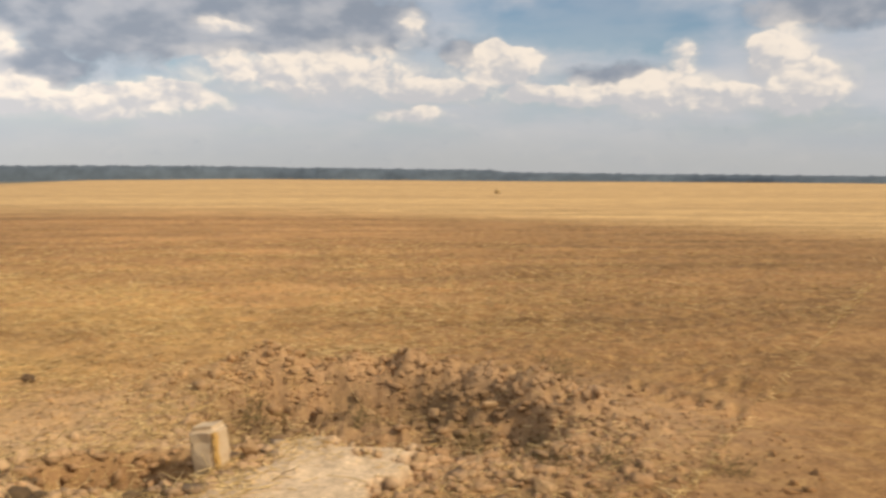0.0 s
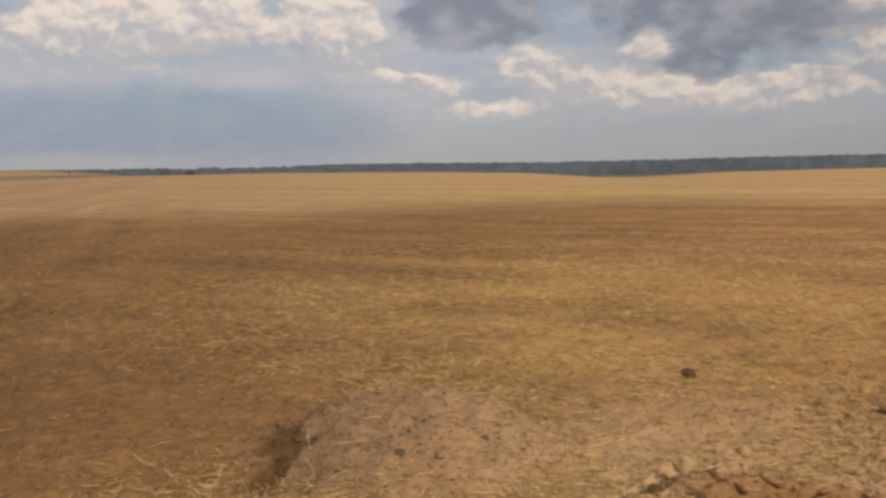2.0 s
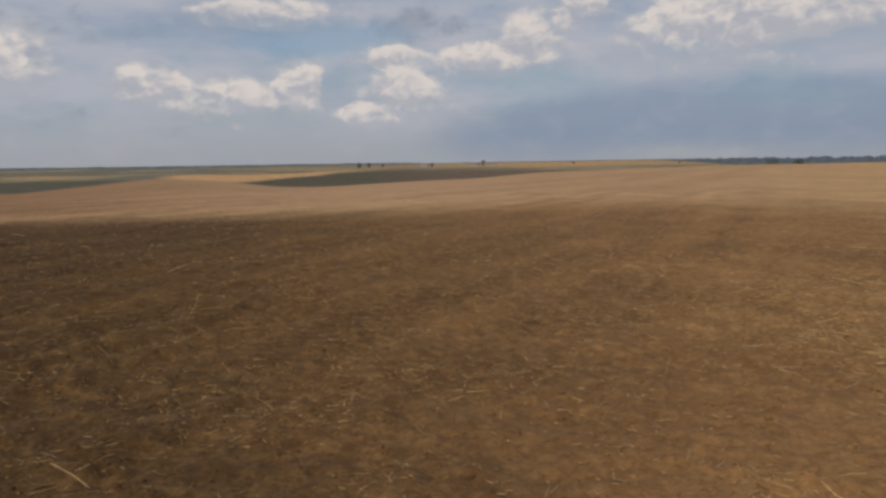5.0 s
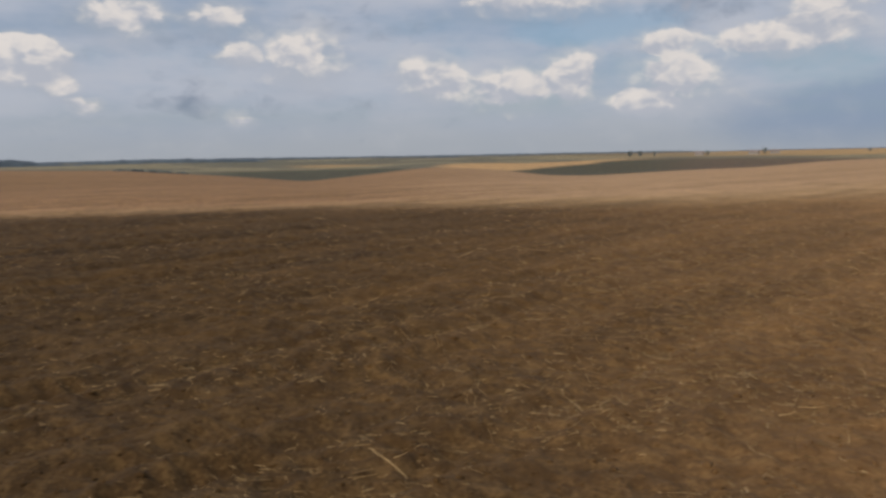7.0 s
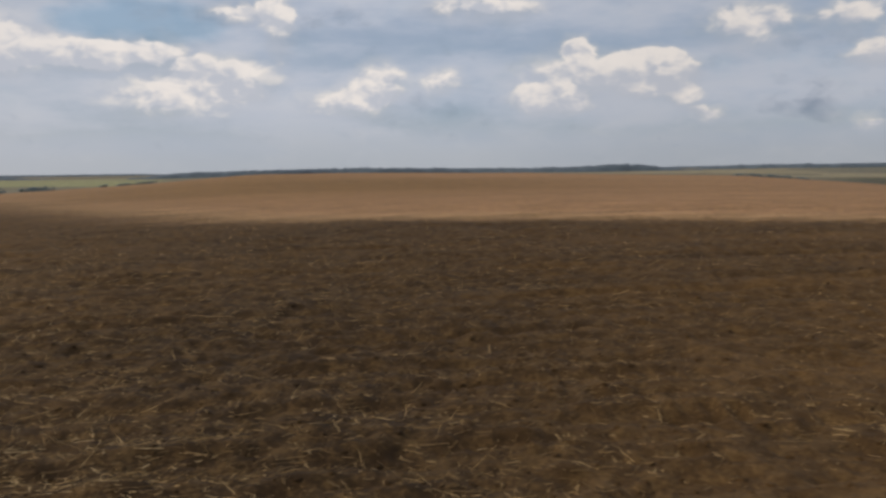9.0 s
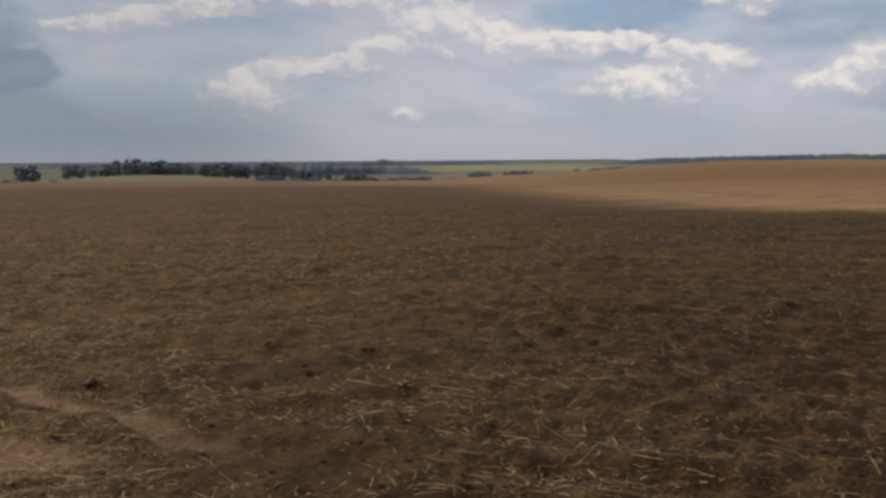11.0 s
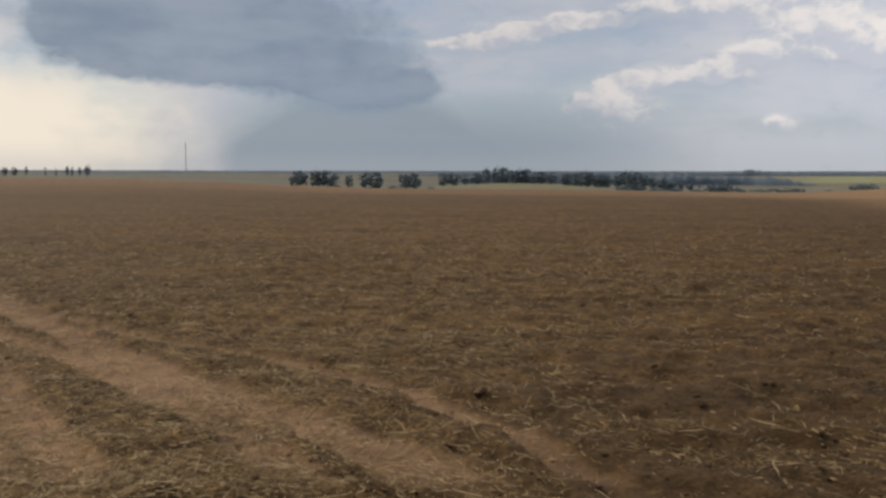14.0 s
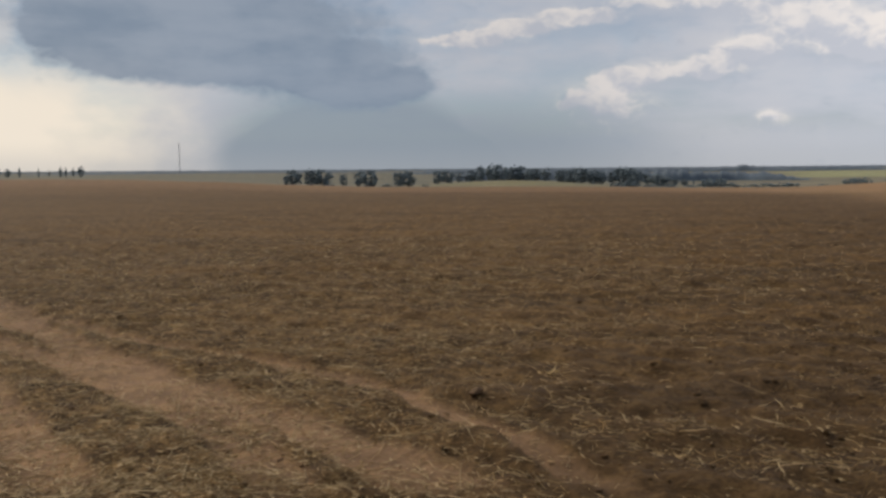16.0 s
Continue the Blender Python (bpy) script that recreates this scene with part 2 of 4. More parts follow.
cloud_light = n.add("ShaderNodeBackground", color, 1.0).outputs[0]
n.add("ShaderNodeOutputWorld", n.add("ShaderNodeMixShader", cover, sky_light, cloud_light).outputs[0])

# ---- materials ----


def material(name):
    m = bpy.data.materials.new(name)
    m.use_nodes = True
    return m, Nodes(m.node_tree)


def finish(n, color, rough=0.9, bump=None, strength=0.3, distance=0.02):
    shader = n.add("ShaderNodeBsdfPrincipled")
    n.put(shader, "Base Color", color)
    n.put(shader, "Roughness", rough)
    n.put(shader, "Specular IOR Level", 0.2)
    if bump is not None:
        relief = n.add("ShaderNodeBump")
        n.put(relief, "Height", bump)
        n.put(relief, "Strength", strength)
        n.put(relief, "Distance", distance)
        n.put(shader, "Normal", relief.outputs[0])
    n.add("ShaderNodeOutputMaterial", shader.outputs[0])


def ground_material():
    m, n = material("field_soil")
    place = n.add("ShaderNodeTexCoord").outputs["Object"]
    base = n.attribute("cover")["Color"]
    straw = n.attribute("straw")["Fac"]
    clump = n.noise(place, 0.55, 6.0, 0.6)["Fac"]
    grain = n.noise(place, 9.0, 6.0, 0.65)["Fac"]
    crumbs = n.noise(place, 32.0, 4.0, 0.7)["Fac"]
    tone = n.math("MULTIPLY", n.step(clump, 0.25, 0.75, 0.80, 1.20), n.step(grain, 0.25, 0.75, 0.84, 1.16))
    tone = n.math("MULTIPLY", tone, n.step(crumbs, 0.25, 0.75, 0.76, 1.24))
    soil = n.vec("SCALE", base)
    n.put(soil.node, "Scale", tone)
    chaff = n.noise(place, 34.0, 5.0, 0.7)["Fac"]
    patch = n.noise(place, 4.5, 5.0, 0.65)["Fac"]
    lying = n.math("MULTIPLY", n.step(n.math("MULTIPLY_ADD", patch, 0.8, chaff), 0.80, 1.10), n.math("MULTIPLY", straw, 0.8))
    pale = n.mix(grain, rgb(0.33, 0.185, 0.066), rgb(0.58, 0.365, 0.150))
    color = n.mix(lying, soil, pale)
    height = n.math("ADD", n.math("MULTIPLY", grain, 1.0), n.math("MULTIPLY", crumbs, 0.6))
    finish(n, color, 0.95, height, 0.5, 0.035)
    return m


def varied(name, first, second, third=None, rough=0.85, scale=8.0, per="Random Per Island", bump=0.2, skew=1.0):
    """A surface whose pieces differ in tone, with grain of the given scale."""
    m, n = material(name)
    place = n.add("ShaderNodeTexCoord").outputs["Object"]
    if per == "Random Per Island":
        pick = n.add("ShaderNodeNewGeometry").outputs[per]
    else:
        pick = n.add("ShaderNodeObjectInfo").outputs["Random"]
    pick = n.math("POWER", pick, skew)
    grain = n.noise(place, scale, 5.0, 0.6)["Fac"]
    color = n.mix(pick, rgb(*first), rgb(*second))
    if third:
        color = n.mix(n.step(grain, 0.45, 0.7, 0.0, 0.8), color, rgb(*third))
    tint = n.vec("SCALE", color)
    n.put(tint.node, "Scale", n.step(grain, 0.2, 0.8, 0.75, 1.25))
    finish(n, tint, rough, grain, bump, 0.02)
    return m


SOIL = ground_material()
STRAW = varied("dry_straw", (0.17, 0.105, 0.040), (0.66, 0.46, 0.22), rough=0.6, scale=30.0, skew=2.4)
FRESH_STRAW = varied("yellow_straw", (0.44, 0.29, 0.110), (0.92, 0.67, 0.32), rough=0.6, scale=30.0, skew=1.2)
PALE_STRAW = varied("bleached_straw", (0.24, 0.16, 0.07), (0.70, 0.53, 0.29), rough=0.6, scale=30.0, skew=1.6)
CLOD = varied("crumbled_earth", (0.085, 0.050, 0.024), (0.13, 0.078, 0.040), scale=25.0, bump=0.5)
CLOD_MOIST = varied("moist_earth", (0.085, 0.053, 0.026), (0.15, 0.095, 0.050), scale=25.0, per="Random", bump=0.5)
CLOD_DRY = varied("dry_earth", (0.22, 0.13, 0.06), (0.40, 0.25, 0.125), scale=25.0, bump=0.5)
CONCRETE = varied("weathered_concrete", (0.50, 0.365, 0.22), (0.54, 0.40, 0.25), (0.34, 0.24, 0.14), scale=14.0, per="Random", bump=0.4)
RUST = varied("rust_stain", (0.50, 0.29, 0.075), (0.54, 0.32, 0.10), (0.34, 0.22, 0.10), scale=20.0, per="Random")
STONE = varied("field_stone", (0.12, 0.085, 0.055), (0.17, 0.125, 0.085), scale=12.0, per="Random", bump=0.4)
BARK = varied("bark", (0.10, 0.075, 0.05), (0.13, 0.10, 0.07), scale=6.0, per="Random")
# both leaf colours are paled and blued: the distance haze is painted in
HAZED_LEAVES = varied("hazed_leaves", (0.118, 0.148, 0.160), (0.150, 0.182, 0.190), scale=0.9)
FAR_HAZED_LEAVES = varied("hazed_distant_leaves", (0.078, 0.100, 0.122), (0.095, 0.118, 0.140), scale=0.05)
WEED = varied("dry_weed", (0.05, 0.045, 0.02), (0.16, 0.12, 0.05), scale=20.0)
STEEL = varied("galvanised_steel", (0.30, 0.31, 0.33), (0.34, 0.35, 0.37), rough=0.5, scale=2.0, per="Random")
PLASTER = varied("pale_plaster", (0.30, 0.28, 0.26), (0.40, 0.37, 0.34), scale=1.0, per="Random")
ROOFING = varied("grey_roofing", (0.20, 0.16, 0.14), (0.28, 0.22, 0.19), scale=1.0, per="Random")

# ---- meshes from arrays ----


def sheet(name, verts, faces, mat, smooth=False):
    """A mesh object from an array of places and an array of faces with equal corner counts."""
    verts, faces = np.asarray(verts, np.float32), np.asarray(faces, np.int32)
    me = bpy.data.meshes.new(name)
    me.vertices.add(len(verts))
    me.vertices.foreach_set("co", verts.ravel())
    me.loops.add(faces.size)
    me.loops.foreach_set("vertex_index", faces.ravel())
    me.polygons.add(len(faces))
    me.polygons.foreach_set("loop_start", np.arange(0, faces.size, faces.shape[1], dtype=np.int32))
    me.update(calc_edges=True)
    if smooth:
        me.polygons.foreach_set("use_smooth", np.ones(len(faces), bool))
    me.materials.append(mat)
    return new(name, me)


def part(name, bm, mat, parent=None, label=""):
    me = bpy.data.meshes.new(name)
    bm.to_mesh(me)
    bm.free()
    me.materials.append(mat)
    ob = new(name, me)
    ob.parent = parent
    if label:
        tagged(ob, label)
    return ob


def ico():
    bm = bmesh.new()
    bmesh.ops.create_icosphere(bm, subdivisions=1, radius=1.0)
    bm.verts.ensure_lookup_table()
    v = np.array([p.co[:] for p in bm.verts])
    f = np.array([[p.index for p in face.verts] for face in bm.faces])
    bm.free()
    return v, f


ICO_V, ICO_F = ico()


def lumps(rng, places, sizes, squash=0.7, rough=0.28):
    """Verts and faces of a jagged lump at each place."""
    count = len(places)
    v = np.repeat(ICO_V[None], count, 0) * (1 + rng.uniform(-rough, rough, (count, len(ICO_V), 1)))
    turn = rng.uniform(0, 2 * np.pi, count)
    c, s = np.cos(turn)[:, None], np.sin(turn)[:, None]
    stretch = rng.uniform(0.7, 1.35, (count, 1))
    a, b = v[..., 0] * stretch, v[..., 1] / stretch
    v = np.stack([c * a - s * b, s * a + c * b, v[..., 2] * squash], -1)
    sizes = np.asarray(sizes, float).reshape(count, -1)[:, None, :]
    v = v * sizes + np.asarray(places)[:, None, :]
    f = ICO_F[None] + (np.arange(count) * len(ICO_V))[:, None, None]
    return v.reshape(-1, 3), f.reshape(-1, 3)


# ---- the lie of the land ----
MID = (-1.2, 0.3)
EYE = 1.5


def value_noise(x, y, seed):
    xi, yi = np.floor(x).astype(np.int64), np.floor(y).astype(np.int64)
    u, v = x - xi, y - yi
    u, v = u * u * (3 - 2 * u), v * v * (3 - 2 * v)

    def corner(i, j):
        h = ((xi + i) * 374761393 + (yi + j) * 668265263 + seed * 362437) & 0x7FFFFFFF
        h = ((h ^ (h >> 13)) * 1274126177) & 0x7FFFFFFF
        return (h ^ (h >> 16)) / 0x7FFFFFFF

    return (corner(0, 0) * (1 - u) + corner(1, 0) * u) * (1 - v) + (corner(0, 1) * (1 - u) + corner(1, 1) * u) * v - 0.5


def fractal(x, y, seed, octaves=4, gain=0.5):
    total, size = 0.0, 1.0
    for k in range(octaves):
        total = total + size * value_noise(x * 2**k + 17.3 * k, y * 2**k - 9.1 * k, seed + k)
        size *= gain
    return total


def ease(v, low, high):
    s = np.clip((v - low) / (high - low), 0, 1)
    return s * s * (3 - 2 * s)


def bell(v, mid, wide):
    return np.exp(-(((v - mid) / wide) ** 2) / 2)


def polar(x, y):
    dx, dy = x - MID[0], y - MID[1]
    return np.hypot(dx, dy), (np.degrees(np.arctan2(-dx, dy)) + 60) % 360 - 60


def spot(az, r):
    return MID[0] - r * math.sin(radians(az)), MID[1] + r * math.cos(radians(az))


# The field's far edge and the height of the edge of the dark soil, as bearing and elevation.
CREST = ((-60, -0.29), (-36, -0.27), (-24, -0.33), (-10, -0.42), (7, -0.45), (12, -0.52), (17, -0.62), (22, -0.92), (25, -0.80), (29, -0.50), (35, -0.35),
         (45, -0.27), (55, -0.32), (60, -0.45), (66, -0.60), (70, -0.95), (75, -1.12), (80, -1.36), (82.7, -1.32), (85.6, -0.94), (88, -0.72), (90.7, -0.62),
         (93, -0.85), (95.3, -1.10), (98.5, -1.42), (102, -1.05), (106, -0.72), (110, -0.42), (116.5, -0.28), (124, -0.05), (131, 0.03))
CREST_SOUTH = ((131, 0.03), (135, 0.07), (140.4, 0.06), (143.4, -0.17), (146.3, -0.41), (149, -0.58), (154.4, -0.86), (158.7, -1.13), (165, -1.15), (170, -1.08),
               (177.6, -1.04), (185, -0.98), (191, -0.77), (194.4, -0.56), (200, -0.36), (205, -0.28), (220, -0.30), (300, -0.29))
SOIL_EDGE = ((-60, 3.05), (-36, 3.05), (-13, 2.82), (5, 2.41), (21, 2.15), (33, 2.4), (45, 2.9), (55, 2.5), (63, 2.35), (72, 2.75), (82, 3.0), (116, 2.95), (130, 2.80), (137, 2.75), (152, 1.5), (167, 0.3), (300, 0.3))


def by_bearing(az, table, blur=0.8):
    """A table's value by bearing, rounded off between its entries."""
    a, v = zip(*table)
    return sum(np.interp(az + d * blur, a, v) for d in (-1.0, -0.35, 0.35, 1.0)) / 4


def crest(az):
    return by_bearing(az, CREST + CREST_SOUTH[1:])


def far_slope(az):
    """Elevations at which the land beyond the field is seen at 300, 1800 and 3200 m."""
    e1 = crest(az)
    open_land = ease(az, 50, 60) * ease(az, 290, 220)
    return e1 - 0.16, -0.62 * (1 - open_land) + 0.02 * open_land, -0.50 * (1 - open_land) + 0.10 * open_land


def far_elevation(r, az):
    low, mid, top = far_slope(az)
    lr = np.log(np.maximum(r, 1.0))
    up = np.clip((lr - math.log(300)) / math.log(6.0), 0, 1)
    end = np.clip((lr - math.log(1800)) / math.log(3200 / 1800), 0, 1)
    return low + (mid - low) * up + (top - mid) * end


def segment(x, y, ax, ay, bx, by):
    """Distance along and across the line from a to b."""
    long = math.hypot(bx - ax, by - ay)
    ux, uy = (bx - ax) / long, (by - ay) / long
    return (x - ax) * ux + (y - ay) * uy, (x - ax) * uy - (y - ay) * ux, long


def rut(x, y, points, wide):
    """How much a point lies in a wheel rut that follows the points."""
    best = np.zeros_like(x)
    for (ax, ay), (bx, by) in zip(points, points[1:]):
        along, across, long = segment(x, y, ax, ay, bx, by)
        inside = ease(along, -0.3, 0.0) * ease(along, long + 0.3, long)
        best = np.maximum(best, inside * np.exp(-((across / wide) ** 8)))
    return best


RUT_OUTER = [(9.0, -17.5), (3.77, -11.9), (2.16, -10.05), (1.17, -9.14), (0.19, -8.29), (-0.77, -7.63), (-1.45, -7.1), (-1.95, -6.59), (-2.28, -6.07), (-2.59, -5.49), (-3.05, -4.66), (-3.2, -4.35)]
RUT_WIDE = [(8.2, -16.6), (3.22, -10.9), (1.74, -9.2), (0.75, -8.1), (-0.02, -7.28), (-0.86, -6.42), (-1.35, -5.87), (-1.84, -5.38), (-2.22, -4.98), (-2.45, -4.6)]
RUT_NEAR = [(7.0, -14.6), (1.96, -8.6), (0.78, -7.66), (0.07, -6.96), (-0.41, -6.47), (-0.77, -6.09), (-1.16, -5.45), (-1.46, -4.96), (-1.65, -4.55)]
RUT_INNER = [(6.0, -13.2), (1.13, -7.07), (0.53, -6.31), (-0.06, -5.52), (-0.44, -5.0), (-0.75, -4.5)]
RUT_LAST = [(4.0, -10.5), (0.9, -6.2), (0.17, -5.32), (-0.27, -4.71), (-0.4, -4.5)]
CRACK = [(-3.58, 5.32), (-3.80, 5.12), (-4.02, 4.75), (-3.98, 4.4), (-3.78, 4.1), (-3.42, 3.6)]


def pit_form(x, y):
    """Below 1 inside the dug pit, which runs slantwise."""
    wob = 0.45 * fractal(x * 1.3, y * 1.3, 5, 4, 0.6)
    dx, dy = x - 0.10, y - 5.82
    u, v = dx * 0.87 - dy * 0.5, dx * 0.5 + dy * 0.87
    return (u / 1.32) ** 2 + (v / 0.88) ** 2 + wob, v


def slab_form(x, y):
    """Below 1 on the pale flat footing beside the post."""
    dx, dy = x + 0.20, y - 4.50
    u, v = dx * 0.92 - dy * 0.39, dx * 0.39 + dy * 0.92
    return np.maximum(np.abs(u) / 0.36, np.abs(v) / 0.50) ** 2 + 1.1 * fractal(x * 4, y * 4, 69, 4, 0.6)


def mound_form(x, y):
    return ((x + 3.26) / 0.74) ** 2 + ((y - 4.42) / 0.80) ** 2 + 0.35 * fractal(x * 1.5, y * 1.5, 15, 3)


def tracks(x, y):
    sway = 0.14 * fractal(x * 1.4, y * 1.4, 31, 4)
    ragged = 0.95 + 0.6 * fractal(x * 2.2, y * 2.2, 33, 3)
    x = x + sway
    return np.clip(ragged, 0.2, 1.1) * ease(-y, 4.5, 5.5) * np.maximum.reduce([
        0.72 * rut(x, y, RUT_OUTER, 0.10), rut(x, y, RUT_WIDE, 0.20), 0.85 * rut(x, y, RUT_NEAR, 0.17),
        0.9 * rut(x, y, RUT_INNER, 0.17), 0.8 * rut(x, y, RUT_LAST, 0.14)])


def lugs(x, y, ax, ay, bx, by, wide=0.24, gap=0.17):
    """The imprint of a tractor tyre's bars along a line."""
    along, across, long = segment(x, y, ax, ay, bx, by)
    inside = ease(along, 0, 0.3) * ease(along, long, long - 0.3) * ease(np.abs(across), wide, wide * 0.75)
    bars = np.sin(2 * np.pi * (along + 0.5 * np.abs(across)) / gap)
    return inside, bars


# two ends of each tyre imprint, and how deep its bars are
LUG_LINES = [(-5.0, -2.2, -6.1, 1.6, 0.010), (-6.9, -2.6, -8.0, 1.4, 0.008), (1.9, 6.6, 3.6, 4.0, 0.024), (2.5, 6.9, 4.2, 4.3, 0.020), (-6.3, -6.0, -7.2, -1.5, 0.008)]


def height(x, y):
    r, az = polar(x, y)
    r1 = 220.0
    z1 = EYE + r1 * np.tan(np.radians(crest(az)))
    z = z1 * ease(r, 25.0, r1)
    beyond = EYE + np.maximum(r, r1) * np.tan(np.radians(far_elevation(r, az)))
    swell = 2.2 * fractal(x * 0.004, y * 0.004, 4, 2) * ease(r, 320, 600) * ease(r, 2600, 1500)
    z = z + (beyond + swell - z) * ease(r, r1, 310.0)
    z = z + 0.10 * fractal(x * 0.06, y * 0.06, 3, 3) * ease(r, 4, 25)
    z = z + 3.2 * bell(az, 176.0, 4.5) * bell(r, 380, 55)
    near = ease(r, 70.0, 15.0)
    q, v = pit_form(x, y)
    pit = ease(q, 1.15, 0.55)
    packed = tracks(x, y)
    mound = ease(mound_form(x, y), 1.5, 0.0)
    beside = 0.45 * bell(x, 0.5, 3.5) * bell(y, -7.0, 2.2)
    loose = near * (1 - 0.75 * packed) * (1 - beside) * (1 - 0.7 * np.clip(mound * 2, 0, 1))
    rows_w = bell(az, 118, 42)
    rows_s = bell(az, 185, 28)
    sway = 1.5 * fractal(x * 0.35, y * 0.35, 71, 2)
    rows_n = bell(az, 5, 40) * ease(r, 7, 10)
    cross_w, cross_s, cross_n = 0.64 * x + 0.77 * y + 0.1 * sway, y - 0.12 * x + 0.1 * sway, y + 0.10 * x + 0.1 * sway
    z = z + loose * rows_w * (0.080 * fractal(cross_w * 5.0, (0.64 * y - 0.77 * x) * 0.5, 72, 2) + 0.018 * np.sin(2 * np.pi * cross_w / 0.62))
    z = z + loose * rows_s * (0.065 * fractal(cross_s * 5.0, x * 0.5, 73, 2) + 0.010 * np.sin(2 * np.pi * cross_s / 0.70))
    z = z + loose * rows_n * 0.05 * fractal(cross_n * 4.5, x * 0.5, 74, 2)
    z = z + loose * (0.045 * fractal(x * 1.6, y * 1.6, 11, 3) + 0.042 * fractal(x * 7.5, y * 7.5, 21, 3, 0.6))
    z = z - near * 0.055 * packed + near * 0.02 * packed * fractal(x * 2.5, y * 2.5, 41, 3)
    for *ends, deep in LUG_LINES:
        inside, bars = lugs(x, y, *ends)
        z = z + inside * deep * (bars - 1.0)
    lip = ease(q, 0.75, 1.25) * ease(q, 2.6, 1.35)
    z = z - pit * (0.23 + 0.17 * fractal(x * 4.5, y * 4.5, 51, 5, 0.72)) + lip * ease(v, 0.1, 0.7) * (0.13 + 0.16 * fractal(x * 5, y * 5, 61, 4, 0.65))
    z = z + 0.20 * mound * (1 + 0.45 * fractal(x * 4, y * 4, 63, 4, 0.6)) + 0.06 * np.clip(mound * 2, 0, 1) * fractal(x * 7, y * 7, 65, 2, 0.5) - 0.045 * rut(x + 0.22 * fractal(x * 5, y * 5, 64, 4, 0.6), y, CRACK, 0.07)
    hole = ((x + 1.28) / 0.52) ** 2 + ((y - 4.72) / 0.36) ** 2 + 0.5 * fractal(x * 2.5, y * 2.5, 8, 3)
    z = z - (0.30 + 0.3 * fractal(x * 5, y * 5, 66, 4, 0.65)) * ease(hole, 1.2, 0.4)
    pile = slab_form(x, y)
    slab = ease(pile, 1.25, 0.95)
    z = z * (1 - slab) + slab * (0.05 + 0.03 * fractal(x * 5, y * 5, 68, 4))
    return z


# Land cover: base colours of what grows or lies there, some with sun or cloud shade.
HARROWED, SUNLIT_DRY_SOIL, STUBBLE = np.array((0.069, 0.0365, 0.0115)), np.array((0.375, 0.197, 0.081)), np.array((0.52, 0.335, 0.150))
STUBBLE_BROWN = np.array((0.235, 0.130, 0.068))
BROWN_CROP = np.array((0.105, 0.078, 0.056))
DUST, GREEN, DARK_CROP, PASTURE = np.array((0.47, 0.295, 0.160)), np.array((0.135, 0.130, 0.095)), np.array((0.058, 0.060, 0.042)), np.array((0.23, 0.20, 0.125))


